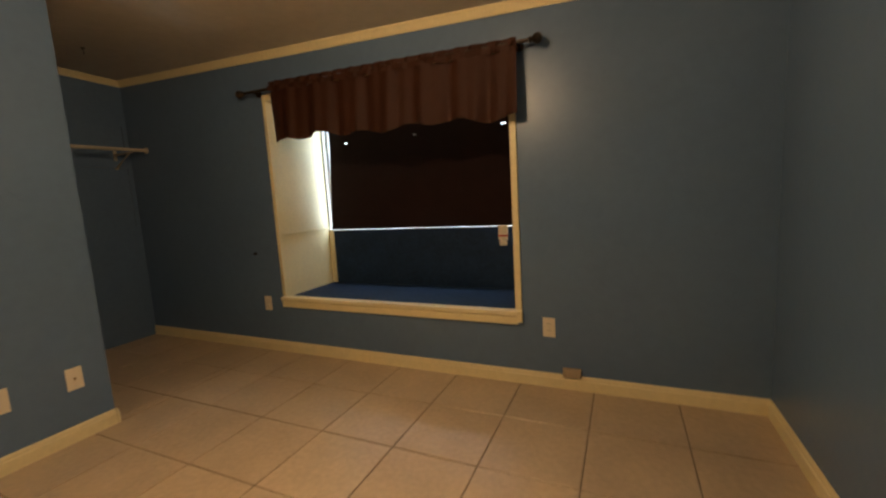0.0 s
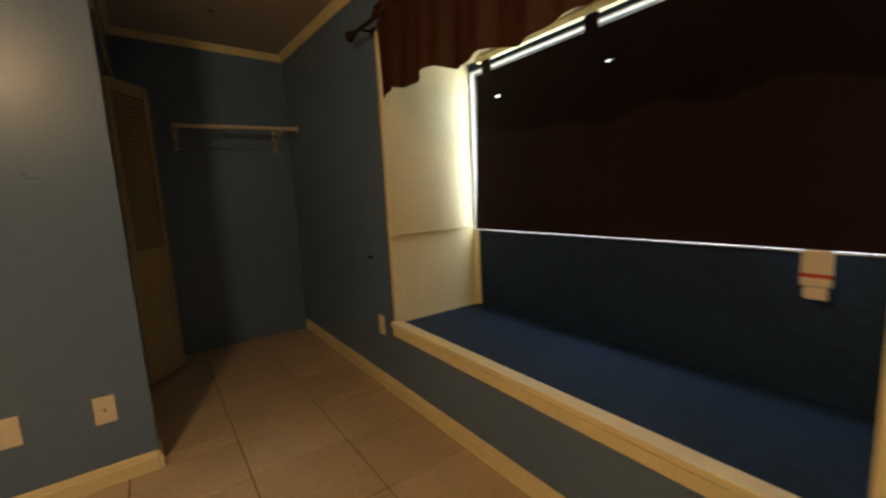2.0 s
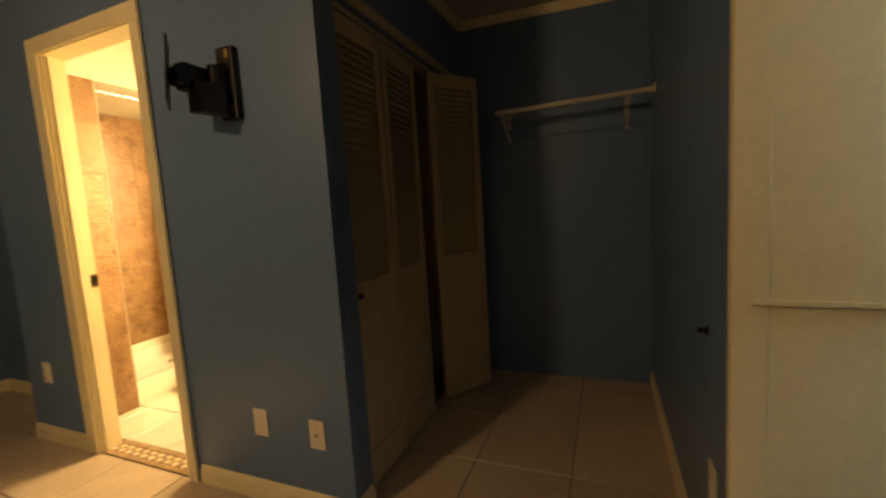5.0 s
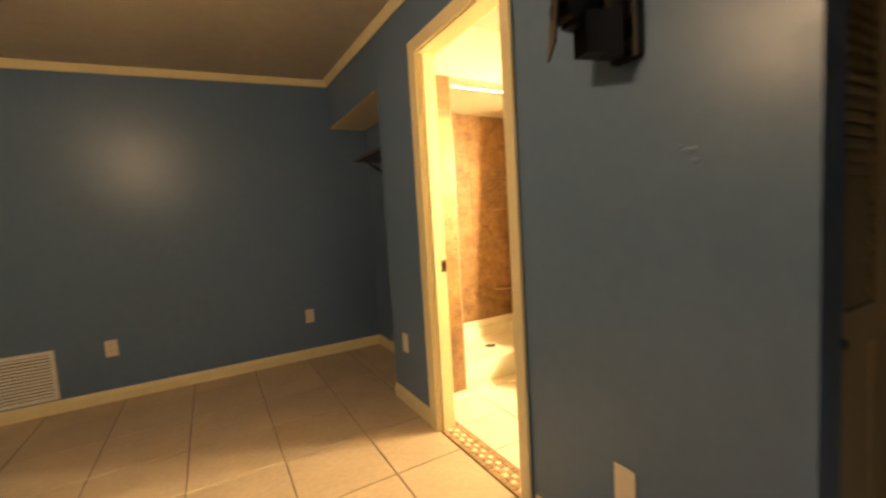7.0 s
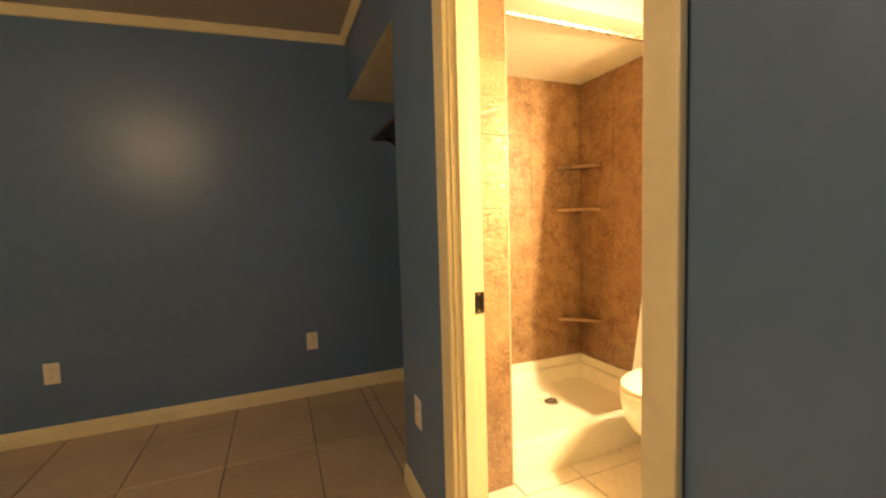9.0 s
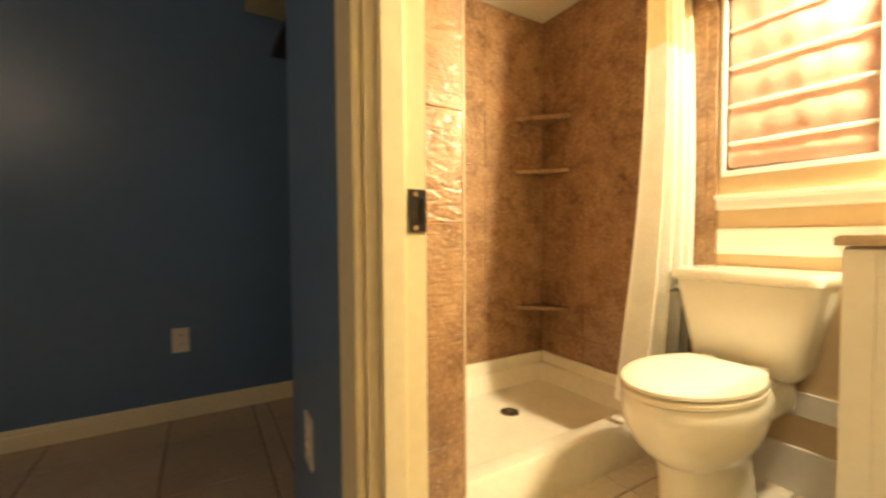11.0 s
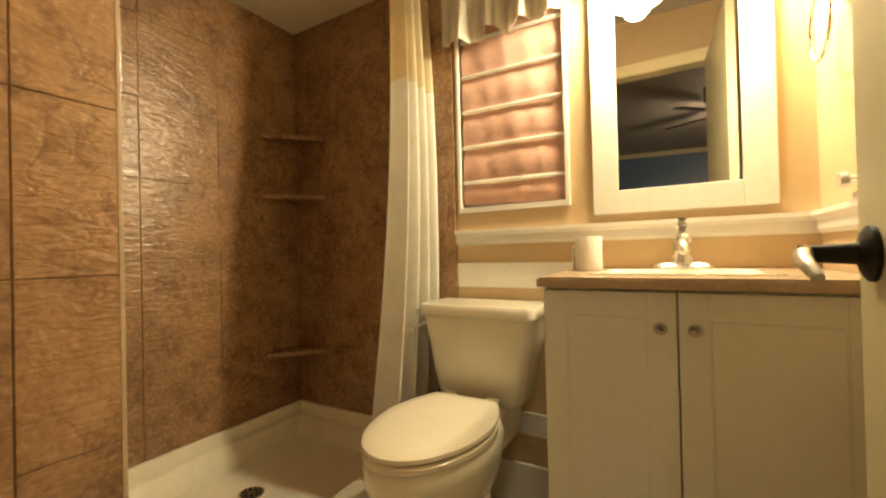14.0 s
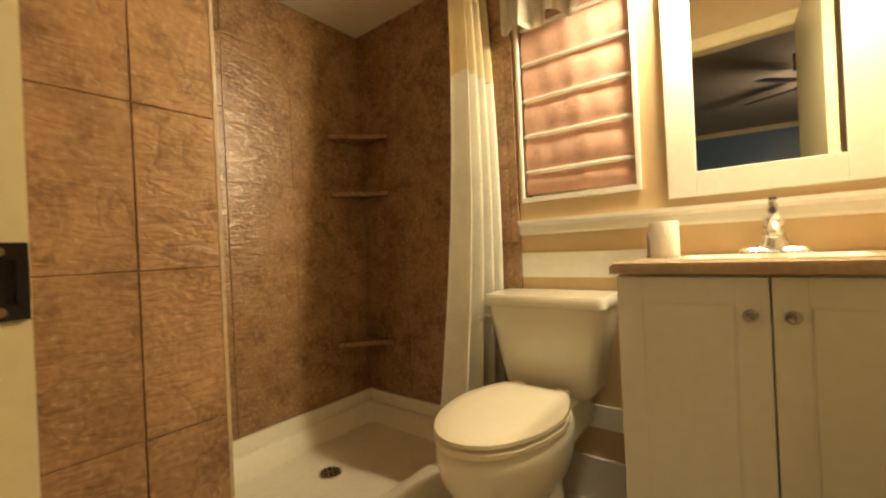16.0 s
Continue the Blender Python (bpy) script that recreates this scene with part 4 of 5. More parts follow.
t = thing("shower_curtain", "ivory fabric shower curtain gathered against the wall", "shower curtain", (WB, RODY, 0))
def drape(z_top, z_bot, n=120, rows=30):
    bm = B()
    g = [[], []]
    for j in range(rows + 1):
        row = [[], []]
        for i in range(n + 1):
            u = i / n
            z = z_top + (z_bot - z_top) * j / rows
            v = (2.03 - z) / 1.82
            w = math.sin(u * 3.2 * 6.283 + 0.4) + 0.10 * math.sin(u * 7 * 6.283 + 1.3 + 2 * v)
            spread = 0.15 + 0.13 * v ** 1.2
            x = 0.016 + (spread + 0.03) * u + 0.02 * v
            y = 0.012 + (0.054 + 0.040 * v) * w * 0.8 - 0.012 * v ** 1.5 + 0.03 * math.sin(3.1 * v)
            for k in (0, 1):
                row[k].append(bm.verts.new((x, y + 0.0025 * k, z)))
        g[0].append(row[0])
        g[1].append(row[1])
    for k in (0, 1):
        for j in range(rows):
            for i in range(n):
                q = (g[k][j][i], g[k][j + 1][i], g[k][j + 1][i + 1], g[k][j][i + 1])
                bm.faces.new(q if k == 0 else q[::-1])
    for i in (0, n):
        for j in range(rows):
            bm.faces.new((g[0][j][i], g[0][j + 1][i], g[1][j + 1][i], g[1][j][i]))
    for j in (0, rows):
        for i in range(n):
            bm.faces.new((g[0][j][i], g[0][j][i + 1], g[1][j][i + 1], g[1][j][i]))
    bmesh.ops.recalc_face_normals(bm, faces=bm.faces)
    return bm
part("sheer_top", drape(2.015, 1.592, rows=8), SHEER_BAND, t, "translucent sheer band", smooth=True)
part("curtain_body", drape(1.59, 0.22), CURTAIN, t, smooth=True)
for i in range(5):
    x = 0.065 + 0.026 * i
    pts = [(x, 0.019 * math.cos(radians(a)), RODZ - 0.004 + 0.021 * math.sin(radians(a))) for a in range(0, 360, 30)]
    part("ring", tube(B(), pts, 0.0018, 6, True), CHROME, t, "chrome curtain ring", smooth=True)

# toilet, facing into the room
TY = -1.003
t = thing("toilet", "bone porcelain two-piece toilet with the lid closed", "toilet", (WB, TY, 0))
def egg(cx, a_front, a_back, wid, z, n=36):
    out = []
    for k in range(n):
        th = 2 * math.pi * k / n
        c, s_ = math.cos(th), math.sin(th)
        ax = a_front if c > 0 else a_back
        ex = 2.0 if c > 0 else 2.5
        out.append((cx + ax * math.copysign(abs(c) ** (2 / ex), c), wid * math.copysign(abs(s_) ** (2 / ex), s_), z))
    return out
def bowl_ring(cx, af, ab, wid, z):
    """An outline of the bowl at comfort height."""
    return [(x, y - 0.013, h) for x, y, h in egg(cx, af, ab, wid * 0.91, z * 1.075)]
def seat_outline(grow, z):
    """Elongated seat: a rounded front and sides that draw in to a straight back."""
    cx, af, ab, wid = 0.43, 0.268 + grow, 0.188 + grow, 0.168 + grow
    out = [(cx + af * math.cos(radians(a)), wid * math.sin(radians(a)), z) for a in range(-90, 91, 9)]
    for k in (0.25, 0.5, 0.75, 0.93, 1.0):
        out.append((cx - ab * k, wid * (1 - 0.36 * k ** 1.7) - (0.012 if k == 1.0 else 0), z))
    for k in (1.0, 0.93, 0.75, 0.5, 0.25):
        out.append((cx - ab * k, -wid * (1 - 0.36 * k ** 1.7) + (0.012 if k == 1.0 else 0), z))
    return [(x, y - 0.013, h) for x, y, h in out]
bm = B()
loft(bm, [bowl_ring(0.36, 0.21, 0.20, 0.125, 0.0), bowl_ring(0.36, 0.21, 0.20, 0.123, 0.02), bowl_ring(0.365, 0.185, 0.19, 0.112, 0.05), bowl_ring(0.38, 0.185, 0.19, 0.110, 0.14), bowl_ring(0.385, 0.19, 0.19, 0.113, 0.19), bowl_ring(0.40, 0.215, 0.20, 0.132, 0.215), bowl_ring(0.415, 0.245, 0.21, 0.160, 0.255), bowl_ring(0.425, 0.265, 0.22, 0.178, 0.305), bowl_ring(0.428, 0.272, 0.225, 0.186, 0.345), bowl_ring(0.428, 0.272, 0.225, 0.186, 0.375), bowl_ring(0.428, 0.264, 0.22, 0.178, 0.387)])
part("bowl", bm, PORCELAIN, t, smooth=True)
part("seat_ring", loft(B(), [seat_outline(-0.004, 0.4175), seat_outline(0.003, 0.422), seat_outline(0.003, 0.434), seat_outline(-0.004, 0.4385)]), SEAT, t, smooth=True)
part("lid", loft(B(), [seat_outline(-0.005, 0.4425), seat_outline(0.003, 0.447), seat_outline(0.002, 0.457), seat_outline(-0.012, 0.4635), seat_outline(-0.05, 0.4675), seat_outline(-0.12, 0.469)]), SEAT, t, smooth=True)
for y in (-0.075, 0.075):
    part("hinge", rod(B(), (0.232, y - 0.02, 0.45), (0.232, y + 0.02, 0.45), 0.012), SEAT, t, smooth=True)
bm = B()
loft(bm, [ring(0.05, 0.175, -0.135, 0.135, 0.413, 0.03), ring(0.03, 0.195, -0.160, 0.160, 0.445, 0.03), ring(0.014, 0.212, -0.204, 0.204, 0.69, 0.03), ring(0.014, 0.212, -0.204, 0.204, 0.712, 0.03)])
part("tank", bm, PORCELAIN, t, smooth=True)
bm = B()
loft(bm, [ring(0.012, 0.222, -0.212, 0.212, 0.714, 0.025), ring(0.010, 0.228, -0.217, 0.217, 0.720, 0.028), ring(0.010, 0.228, -0.217, 0.217, 0.745, 0.028), ring(0.016, 0.222, -0.212, 0.212, 0.755, 0.026)])
part("tank_lid", bm, PORCELAIN, t, smooth=True)
part("neck", box(B(), 0.05, 0.24, -0.11, 0.11, 0.30, 0.412, 0.015), PORCELAIN, t, smooth=True)
bm = B()
rod(bm, (0.17, -0.203, 0.672), (0.17, -0.224, 0.672), 0.012)
rod(bm, (0.17, -0.227, 0.672), (0.235, -0.232, 0.664), 0.006, 0.008)
part("flush_lever", bm, CHROME, t, "chrome flush lever", smooth=True)
for y in (-0.10, 0.10):
    part("bolt_cap", lathe(B(), (0.33, y * 1.22, 0.0), (0, 0, 1), [(0.016, 0.001), (0.016, 0.012), (0.008, 0.020)], 14), PORCELAIN, t, smooth=True)
part("supply_line", tube(B(), [(0.02, -0.17, 0.16), (0.06, -0.175, 0.17), (0.09, -0.172, 0.24), (0.10, -0.165, 0.39)], 0.006), NICKEL, t, smooth=True)

# vanity cabinet, worktop, basin, tap
VY0, VY1, VX = -0.692, -0.074, WB + 0.455
t = thing("vanity_cabinet", "white two-door vanity cabinet under the basin", "cabinet", (WB, (VY0 + VY1) / 2, 0))
hw = (VY1 - VY0) / 2
part("body", box(B(), 0.03, 0.435, -hw + 0.004, hw - 0.004, 0.075, 0.846, 0.002), CABINET, t)
part("toe_kick", box(B(), 0.03, 0.38, -hw + 0.006, hw - 0.006, 0.0, 0.0745), CABINET, t)
for sgn in (-1, 1):
    y0, y1 = (-hw + 0.004, -0.020) if sgn < 0 else (-0.016, hw - 0.004)
    bm = B()
    z0, z1, x = 0.085, 0.840, 0.437
    fr = 0.055
    d = part("door", box(bm, x, x + 0.012, y0, y1, z0, z1, 0.002), CABINET, t)
    for nm, a, b, c, e in (("stile", y0, y0 + fr, z0, z1), ("stile", y1 - fr, y1, z0, z1), ("rail", y0 + fr, y1 - fr, z0, z0 + fr), ("rail", y0 + fr, y1 - fr, z1 - fr, z1)):
        part(nm, box(B(), x + 0.012, x + 0.0140, a, b, c, e, 0.0012), CABINET, d)
    part("panel", box(B(), x + 0.012, x + 0.0138, y0 + fr + 0.004, y1 - fr - 0.004, z0 + fr + 0.004, z1 - fr - 0.004, 0.0016), CABINET, d)
    ky = y1 - 0.03 if sgn < 0 else y0 + 0.03
    part("knob", lathe(B(), (x + 0.014, ky, 0.765), (1, 0, 0), [(0.006, 0), (0.005, 0.010), (0.010, 0.014), (0.0135, 0.019), (0.0125, 0.023), (0.007, 0.024), (0.004, 0.021)], 20), NICKEL, d, "round brushed nickel knob", smooth=True)

t = thing("vanity_worktop", "tan cultured marble vanity top with a cut-out", "worktop", (0, 0, 0))
bx0, bx1, by0, by1 = WB + 0.10, WB + 0.37, -0.595, -0.205
fx, yl, yr = VX + 0.018, VY0 - 0.006, BR - 0.003
bm = B()
outer = [(WB + 0.001, yl), (fx, yl), (fx, yr), (WB + 0.001, yr)]
inner = [(bx0, by0), (bx1, by0), (bx1, by1), (bx0, by1)]
lv = {}
for z in (0.848, 0.872):
    lv[z] = ([bm.verts.new((*p, z)) for p in outer], [bm.verts.new((*p, z)) for p in inner])
    o_, i_ = lv[z]
    for k in range(4):
        bm.faces.new((o_[k], o_[(k + 1) % 4], i_[(k + 1) % 4], i_[k]))
for q in (0, 1):
    a, b = lv[0.848][q], lv[0.872][q]
    for k in range(4):
        bm.faces.new((a[k], a[(k + 1) % 4], b[(k + 1) % 4], b[k]))
bmesh.ops.recalc_face_normals(bm, faces=bm.faces)
es = [e for e in bm.edges if e.calc_length() > 0.05 and all(abs(v.co.z - 0.872) < 1e-5 for v in e.verts) and len({v in lv[0.872][0] for v in e.verts}) == 1]
bmesh.ops.bevel(bm, geom=es, offset=0.005, segments=2, affect="EDGES")
part("slab", bm, MARBLE, t)
t = thing("wash_basin", "white rectangular undermount basin", "basin", ((bx0 + bx1) / 2, (by0 + by1) / 2, 0.84))
hx, hy = (bx1 - bx0) / 2 - 0.001, (by1 - by0) / 2 - 0.001
bm = B()
loft(bm, [ring(-hx, hx, -hy, hy, -0.10, 0.02), ring(-hx, hx, -hy, hy, 0.0345, 0.012), ring(-hx + 0.018, hx - 0.018, -hy + 0.018, hy - 0.018, 0.0345, 0.03), ring(-hx + 0.025, hx - 0.025, -hy + 0.025, hy - 0.025, 0.024, 0.035), ring(-hx + 0.05, hx - 0.05, -hy + 0.06, hy - 0.06, -0.08, 0.05)])
part("bowl", bm, PORCELAIN, t, smooth=True)
part("waste", lathe(B(), (-0.01, 0, -0.082), (0, 0, 1), [(0.022, 0), (0.022, 0.004), (0.012, 0.005)], 18), CHROME, t, smooth=True)

t = thing("basin_tap", "chrome single-lever basin tap on a base plate", "tap", (WB + 0.058, -0.385, 0.872))
part("base_plate", loft(B(), [ring(-0.026, 0.026, -0.078, 0.078, 0.0005, 0.025), ring(-0.026, 0.026, -0.078, 0.078, 0.010, 0.025), ring(-0.020, 0.020, -0.068, 0.068, 0.017, 0.019)]), CHROME, t, smooth=True)
part("body", loft(B(), [egg(0, 0.030, 0.028, 0.034, 0.015, 20), egg(0, 0.027, 0.025, 0.028, 0.035, 20), egg(0.002, 0.024, 0.022, 0.022, 0.07, 20), egg(0.004, 0.026, 0.022, 0.023, 0.092, 20), egg(0.004, 0.018, 0.018, 0.017, 0.104, 20)]), CHROME, t, smooth=True)
part("spout", tube(B(), [(0.01, 0, 0.052), (0.05, 0, 0.072), (0.09, 0, 0.078), (0.115, 0, 0.066), (0.12, 0, 0.052)], [0.017, 0.015, 0.014, 0.013, 0.013], 14), CHROME, t, smooth=True)
part("lever", loft(B(), [[(-0.012, -0.010, 0.106), (-0.012, 0.010, 0.106), (-0.012, 0.010, 0.116), (-0.012, -0.010, 0.116)], [(0.03, -0.012, 0.124), (0.03, 0.012, 0.124), (0.03, 0.012, 0.133), (0.03, -0.012, 0.133)], [(0.085, -0.009, 0.140), (0.085, 0.009, 0.140), (0.085, 0.009, 0.146), (0.085, -0.009, 0.146)]]), CHROME, t, smooth=True)

# toilet paper roll
t = thing("toilet_roll", "white toilet paper roll standing on the vanity top", "toilet paper", (WB + 0.155, -0.632, 0.8725))
bm = B()
n = 28
prof = [(0.018, 0.0), (0.037, 0.0), (0.038, 0.004), (0.038, 0.098), (0.036, 0.102), (0.018, 0.102)]
rg = [[bm.verts.new((r * math.cos(2 * math.pi * k / n), r * math.sin(2 * math.pi * k / n), z)) for k in range(n)] for r, z in prof]
for a, b in zip(rg, rg[1:] + rg[:1]):
    for k in range(n):
        bm.faces.new((a[k], a[(k + 1) % n], b[(k + 1) % n], b[k]))
bmesh.ops.recalc_face_normals(bm, faces=bm.faces)
part("paper", bm, PAPER, t, smooth=True)
part("tail", box(B(), -0.030, 0.020, -0.0435, -0.0425, 0.0, 0.075), PAPER, t)

# mirror
t = thing("wall_mirror", "rectangular wall mirror in a wide white frame", "mirror", (WB, -0.395, 1.44))
my, mz = 0.243, 0.39
for y0, y1, z0, z1 in ((-my, -my + 0.078, -mz, mz), (my - 0.078, my, -mz, mz), (-my + 0.078, my - 0.078, -mz, -mz + 0.075), (-my + 0.078, my - 0.078, mz - 0.075, mz)):
    part("frame_rail", box(B(), 0.001, 0.022, y0, y1, z0, z1, 0.0025), WHITE, t)
part("mirror_glass", box(B(), 0.001, 0.013, -my + 0.078, my - 0.078, -mz + 0.075, mz - 0.075), MIRROR, t, "silvered mirror glass")

# vanity light
t = thing("vanity_light", "two-lamp vanity light with glowing frosted bell shades", "wall lamp", (WB, -0.385, 1.985))
part("back_plate", lathe(B(), (0.0005, 0, 0), (1, 0, 0), [(0.062, 0), (0.062, 0.012), (0.050, 0.022), (0.02, 0.028)]), CHROME, t, smooth=True)
part("arm_bar", tube(B(), [(0.11, -0.115, -0.075), (0.11, -0.10, 0.0), (0.085, -0.05, 0.02), (0.06, 0, 0.012), (0.085, 0.05, 0.02), (0.11, 0.10, 0.0), (0.11, 0.115, -0.075)], 0.007), CHROME, t, smooth=True)
for y in (-0.115, 0.115):
    part("socket_cup", lathe(B(), (0.11, y, -0.06), (0, 0, -1), [(0.022, 0), (0.026, 0.02), (0.022, 0.035)]), CHROME, t, smooth=True)
    bm = B()
    n = 24
    prof = [(0.026, -0.085), (0.048, -0.11), (0.064, -0.15), (0.074, -0.185), (0.090, -0.205), (0.087, -0.206), (0.071, -0.186), (0.061, -0.15), (0.045, -0.11), (0.023, -0.087)]
    rg = [[bm.verts.new((0.11 + r * math.cos(2 * math.pi * k / n), y + r * math.sin(2 * math.pi * k / n), z)) for k in range(n)] for r, z in prof]
    for a, b in zip(rg, rg[1:] + rg[:1]):
        for k in range(n):
            bm.faces.new((a[k], a[(k + 1) % n], b[(k + 1) % n], b[k]))
    bmesh.ops.recalc_face_normals(bm, faces=bm.faces)
    part("shade", bm, GLOBE, t, "lit frosted glass bell", smooth=True)

# bathroom window, roman shade, valance
w = thing("window_2", "small white bathroom window behind a pink shade", "window", (WB, -0.935, 1.1))
w["kind"] = "structure"
sash(w, "x", WB - 0.09, BW0, BW1, BZ0, BZ1, (WB, -0.935, 1.1), 0)
for y0, y1, z0, z1, nm in ((BW0 - 0.007, BW0 + 0.006, BZ0 - 0.014, BZ1 + 0.02, "left"), (BW1 - 0.006, BW1 + 0.010, BZ0 - 0.014, BZ1 + 0.02, "right"), (BW0 + 0.007, BW1 - 0.007, BZ0 - 0.014, BZ0 + 0.006, "bottom"), (BW0 + 0.007, BW1 - 0.007, BZ1 - 0.006, BZ1 + 0.02, "top")):
    setting("bath_window_trim_" + nm, box(B(), WB + 0.0005, WB + 0.012, y0, y1, z0, z1, 0.002), WHITE, "thin white trim of the bathroom window", "trim")
t = thing("roman_shade", "faded pink roman shade with pale wooden battens", "window shade", (WB, -0.935, 0))
bm = B()
levels = [1.121, 1.205, 1.345, 1.485, 1.625, 1.765, 1.85]
n = 30
g = []
ys = [BW0 + 0.014 + 0.935 + (BW1 - BW0 - 0.024) * i / n for i in range(n + 1)]
zrow = []
for a, b in zip(levels, levels[1:]):
    zrow += [(a + (b - a) * k / 4, k / 4) for k in range(4)]
zrow.append((levels[-1], 0))
rnd = random.Random(3)
for z, f in zrow:
    g.append([(-0.014 + 0.014 * math.sin(math.pi * f) + 0.0016 * math.sin(23 * y + 5 * z) + 0.0012 * math.sin(71 * y + 9 * z), y, z + 0.004 * math.sin(9 * y + 3)) for y in ys])
fr = [[bm.verts.new(p) for p in r] for r in g]
bk = [[bm.verts.new((p[0] - 0.003, p[1], p[2])) for p in r] for r in g]
for gg in (fr, bk):
    for a, b in zip(gg, gg[1:]):
        for i in range(n):
            bm.faces.new((a[i], a[i + 1], b[i + 1], b[i]))
for i in (0, n):
    for j in range(len(fr) - 1):
        bm.faces.new((fr[j][i], fr[j + 1][i], bk[j + 1][i], bk[j][i]))
bmesh.ops.recalc_face_normals(bm, faces=bm.faces)
part("shade_cloth", bm, ROMAN, t, smooth=True)
for z in levels[1:-1]:
    part("batten", rod(B(), (-0.002, ys[0], z + 0.006), (-0.002, ys[-1], z + 0.001), 0.0075, seg=10), CURTAIN, t, "pale batten", smooth=True)

t = thing("bath_valance", "gathered white sheer valance over the bathroom window", "valance", (WB, -0.935, 0))
bm = folds(B(), -0.245, 0.235, 2.03, 1.755, 0.045, 4.3, 0.0, n=130, rows=14, seed=9, hem=0.014)
bmesh.ops.transform(bm, matrix=Matrix.Translation((0.05, 0, 0)) @ Matrix.Rotation(radians(90), 4, "Z"), verts=bm.verts)
part("cloth", bm, SHEER, t, smooth=True)
part("rod", rod(B(), (0.05, -0.25, 2.005), (0.05, 0.24, 2.005), 0.006), WHITE, t, smooth=True)
for y in (-0.245, 0.235):
    part("rod_return", rod(B(), (0.0005, y, 2.005), (0.05, y, 2.005), 0.006), WHITE, t, smooth=True)

# towel ring and holder on the side wall
t = thing("towel_ring", "chrome towel ring on the apricot wall", "towel ring", (-1.275, BR, 1.50))
part("mount", lathe(B(), (0, 0, 0), (0, -1, 0), [(0.026, 0.0005), (0.024, 0.008), (0.012, 0.014), (0.010, 0.04), (0.014, 0.048)], 20), CHROME, t, smooth=True)
part("ring", tube(B(), [(0.0 + 0.075 * math.sin(radians(a)), -0.045, -0.075 + 0.075 * math.cos(radians(a))) for a in range(0, 360, 12)], 0.004, 8, True), CHROME, t, smooth=True)
t = thing("cup_holder", "chrome and white holder above the chair rail", "holder", (-1.19, BR, 1.065))
part("knob", lathe(B(), (0, 0, 0), (0, -1, 0), [(0.022, 0.0005), (0.022, 0.006), (0.010, 0.012), (0.010, 0.026), (0.018, 0.032), (0.016, 0.044)], 18), CHROME, t, smooth=True)
part("post", box(B(), -0.012, 0.012, -0.022, -0.0005, -0.038, -0.024, 0.003), WHITE, t)

# door leaf, standing open into the bathroom
t = thing("door_1", "cream flush bathroom door standing open with a dark lever", "door", (-0.112, D1 + 0.022, 0))
t["kind"] = "structure"
t.rotation_euler = (0, 0, radians(180 - 3.6))
part("leaf", box(B(), 0.0, 0.665, 0.0, 0.035, 0.012, DH - 0.006, 0.002), DOORPAINT, t)
for z in (0.22, 1.02, 1.82):
    bm = B()
    rod(bm, (-0.004, 0.040, z - 0.045), (-0.004, 0.040, z + 0.045), 0.007)
    part("hinge", bm, BRONZE, t, smooth=True)
lv_ = part("lever_set", lathe(B(), (0.605, 0.035, 0.925), (0, 1, 0), [(0.033, 0.0005), (0.033, 0.005), (0.026, 0.010), (0.013, 0.014), (0.0105, 0.055), (0.012, 0.066)], 24), BLACK, t, "black lever rosette", smooth=True)
part("lever", tube(B(), [(0.606, 0.093, 0.925), (0.594, 0.099, 0.924), (0.570, 0.101, 0.919), (0.548, 0.099, 0.910), (0.532, 0.095, 0.900)], [0.010, 0.010, 0.009, 0.008, 0.006], 12), NICKEL, lv_, "bright nickel lever", smooth=True)
part("latch_plate", box(B(), 0.6652, 0.6665, 0.006, 0.029, 0.895, 0.955), BRONZE, t)

# strike plate
t = thing("strike_plate", "dark bronze strike plate let into the door jamb", "strike plate", (-0.071, D0, 0.915))
bm = B()
box(bm, -0.022, 0.008, 0.0005, 0.0025, 0.018, 0.033)
box(bm, -0.022, 0.008, 0.0005, 0.0025, -0.033, -0.018)
box(bm, 0.002, 0.008, 0.0005, 0.0025, -0.018, 0.018)
box(bm, -0.022, -0.014, 0.0005, 0.0045, -0.018, 0.018)
part("plate", bm, BLACK, t)
part("latch_pocket", box(B(), -0.014, 0.002, 0.0003, 0.0012, -0.018, 0.018), BRONZE, t)
for z in (-0.0255, 0.0255):
    part("screw", lathe(B(), (-0.004, 0.0025, z), (0, 1, 0), [(0.004, 0), (0.004, 0.0008)], 10), BRASS, t)

# ---- tiles, last ----
cache = {}


def slab_mesh(name, sx, sy, th, chamfer, material):
    """A tile lying flat about its centre, with eased top edges; shared between tiles of one size."""
    key = (name, round(sx, 3), round(sy, 3), material.name)
    if key not in cache:
        a, b, c = sx / 2, sy / 2, chamfer
        vs = [(-a, -b, -th), (a, -b, -th), (a, b, -th), (-a, b, -th), (-a, -b, -c), (a, -b, -c), (a, b, -c), (-a, b, -c), (-a + c, -b + c, 0), (a - c, -b + c, 0), (a - c, b - c, 0), (-a + c, b - c, 0)]
        fs = [(8, 9, 10, 11)] + [(i, (i + 1) % 4, 4 + (i + 1) % 4, 4 + i) for i in range(4)] + [(4 + i, 4 + (i + 1) % 4, 8 + (i + 1) % 4, 8 + i) for i in range(4)]
        me = bpy.data.meshes.new(name)
        me.from_pydata(vs, [], fs)
        me.materials.append(material)
        cache[key] = me
    return cache[key]


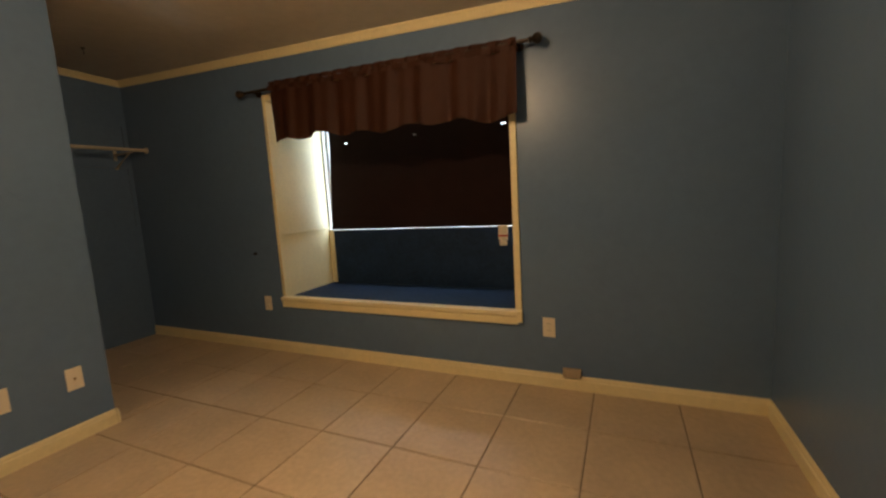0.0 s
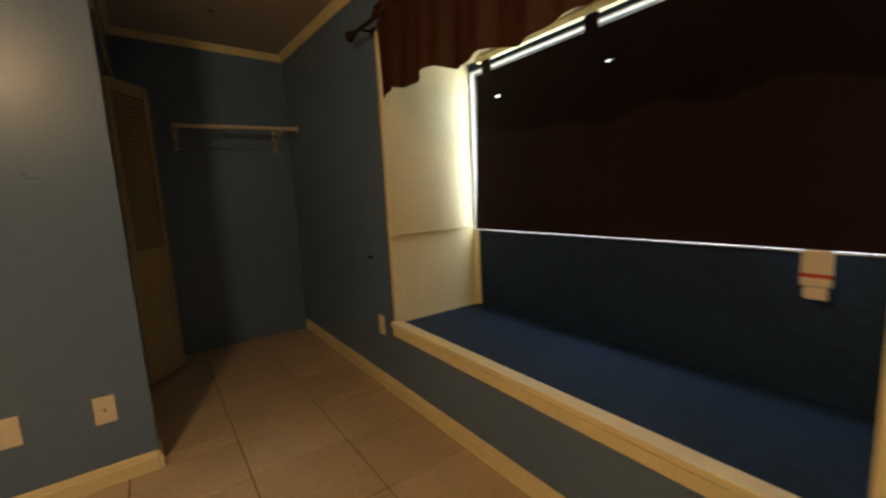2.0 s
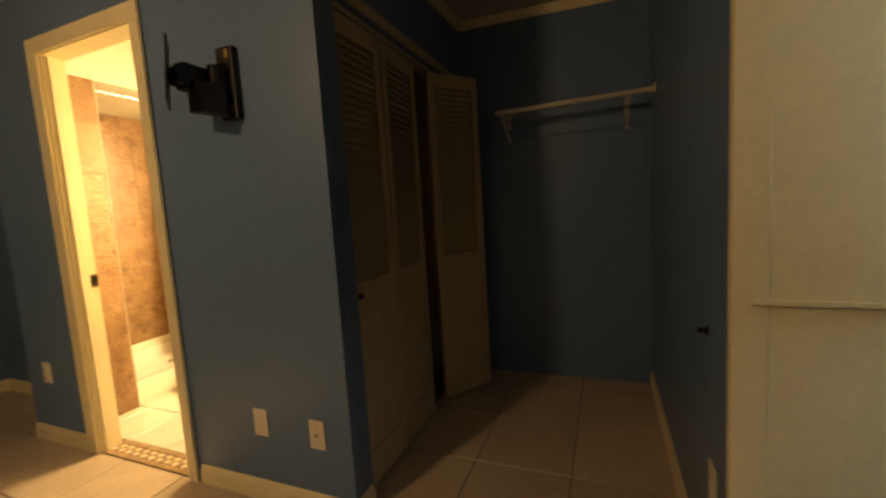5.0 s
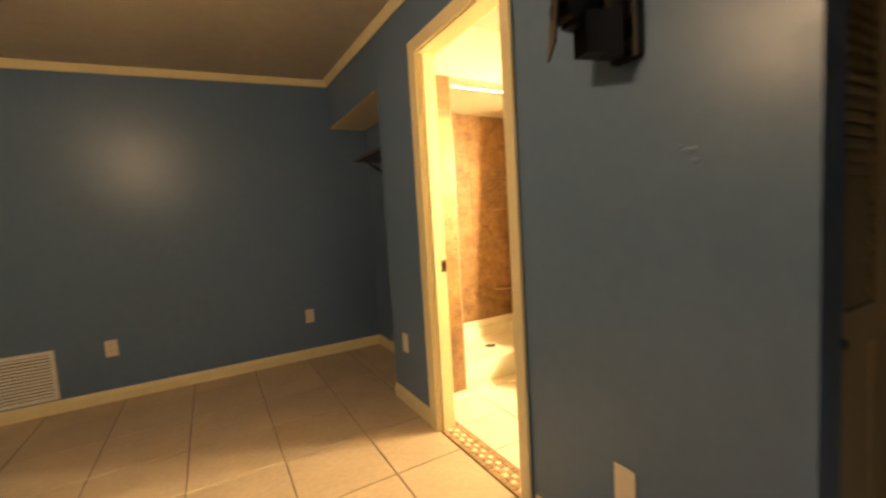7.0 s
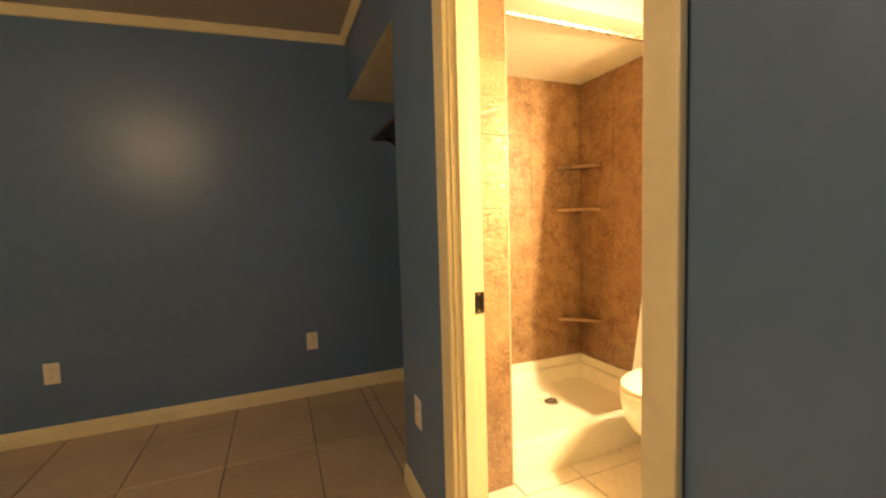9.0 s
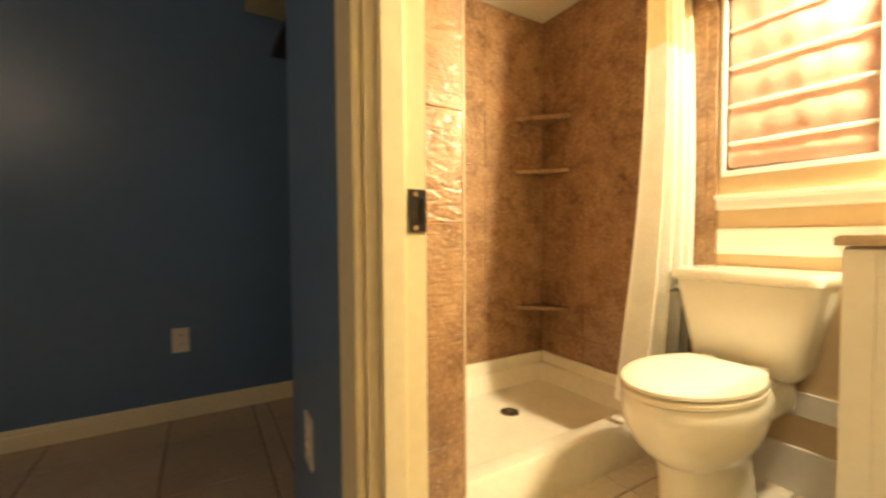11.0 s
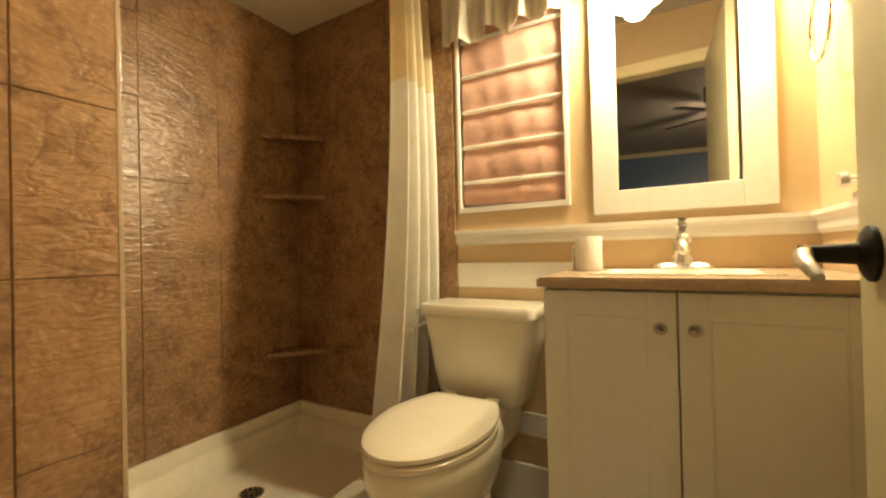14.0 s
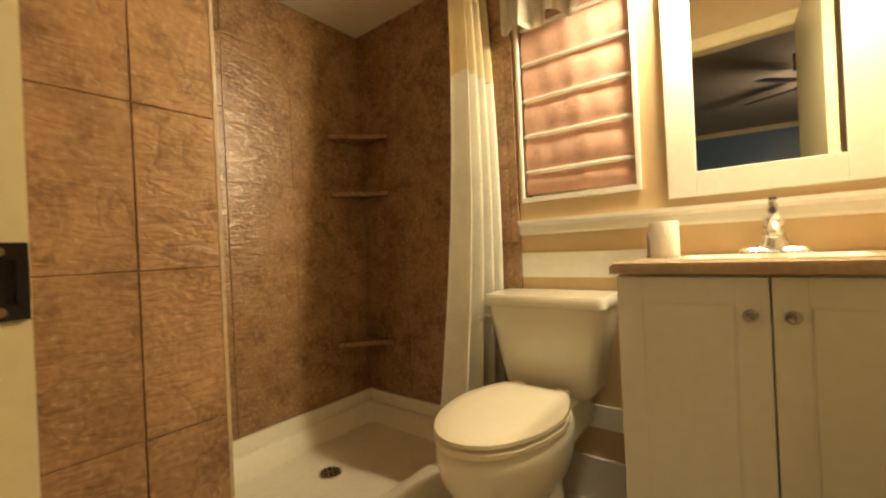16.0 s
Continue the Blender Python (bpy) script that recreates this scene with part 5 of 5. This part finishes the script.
def tiles(parent, name, u0, u1, v0, v1, uo, vo, pitch, gap, th, material, place, vpitch=None, wob=0.0):
    """Tiles over a rectangle, cut at its edges, on a grid through (uo, vo)."""
    rnd = random.Random(len(cache) + 7)
    vp = vpitch or pitch
    i0, i1 = math.floor((u0 - uo) / pitch), math.ceil((u1 - uo) / pitch)
    j0, j1 = math.floor((v0 - vo) / vp), math.ceil((v1 - vo) / vp)
    for i in range(i0, i1):
        for j in range(j0, j1):
            a, b = max(u0, uo + i * pitch), min(u1, uo + (i + 1) * pitch)
            c, d = max(v0, vo + j * vp), min(v1, vo + (j + 1) * vp)
            if b - a < 0.015 or d - c < 0.015:
                continue
            ob = new(name, slab_mesh(name, b - a - gap, d - c - gap, th, 0.0012 if material is STONE_TILE else 0.0025, material))
            ob.parent = parent
            ob.matrix_basis = place((a + b) / 2, (c + d) / 2, rnd.uniform(-wob, wob))


def flat(u, v, w):
    return Matrix.Translation((u, v, w))


fl = bpy.data.objects["floor"]
P_ = 0.428
tiles(fl, "floor_tile", 0.0, E, S, N, 0.355, 1.007, P_, 0.006, 0.009, FLOOR_TILE, flat, wob=0.0006)
tiles(fl, "floor_tile", WN, -0.001, CL - 0.09, N, 0.355, 1.007, P_, 0.006, 0.009, FLOOR_TILE, flat, wob=0.0006)
tiles(fl, "floor_tile", -0.33, -0.001, S, -1.512, 0.355, 1.007, P_, 0.006, 0.009, FLOOR_TILE, flat, wob=0.0006)
tiles(fl, "bath_floor_tile", WB, -0.125, WING - 0.05, BR, -0.125, -0.9, 0.305, 0.005, 0.009, BATH_TILE, flat, wob=0.0004)

# mosaic threshold
th = setting("threshold", box(B(), -0.122, -0.001, D0 + 0.001, D1 - 0.001, -0.004, 0.001), GROUT, "tan and cream mosaic threshold", "threshold")
for i in range(4):
    for j in range(22):
        s_ = 0.0303
        me = slab_mesh("mosaic", s_ - 0.003, s_ - 0.003, 0.004, 0.001, MOSAIC_A if (i in (0, 3)) or (i + j) % 2 else MOSAIC_B)
        ob = new("mosaic_tile", me)
        ob.parent = th
        ob.location = (-0.122 + s_ * (i + 0.5), D0 + 0.003 + s_ * (j + 0.5), 0.0045)

# slate on the wing wall, the shower's back and the wall behind the curtain
TP = 0.302
wing = bpy.data.objects["wall_wing"]
tiles(wing, "wall_tile", WX, -0.119, 0.0, 2.084, -0.27, 0.005, TP, 0.002, 0.012, STONE_TILE,
      lambda u, v, w: Matrix.Translation((u, WING + w, v)) @ Matrix.Rotation(radians(-90), 4, "X"), wob=0.001)
back = bpy.data.objects["wall_shower_back"]
tiles(back, "wall_tile", WB + 0.013, WX + 0.011, 0.15, 2.084, -0.791, 0.030, 0.297, 0.002, 0.012, STONE_TILE,
      lambda u, v, w: Matrix.Translation((u, SH + w, v)) @ Matrix.Rotation(radians(-90), 4, "X"), vpitch=TP, wob=0.001)
west = bpy.data.objects["wall_bath_west"]
tiles(west, "wall_tile", SH, -1.166, 0.0, 2.084, SH, 0.030, 0.297, 0.002, 0.0115, STONE_TILE,
      lambda u, v, w: Matrix.Translation((WB + 0.012 + w, u, v)) @ Matrix.Rotation(radians(90), 4, "Y") @ Matrix.Rotation(radians(90), 4, "Z"), vpitch=TP, wob=0.0)
end = bpy.data.objects["wall_shower_end"]
tiles(end, "wall_tile", SH, WING - 0.013, 0.15, 2.084, -1.3, 0.030, 0.297, 0.002, 0.0115, STONE_TILE,
      lambda u, v, w: Matrix.Translation((WX + w, u, v)) @ Matrix.Rotation(radians(-90), 4, "Y") @ Matrix.Rotation(radians(90), 4, "Z"), vpitch=TP, wob=0.0)
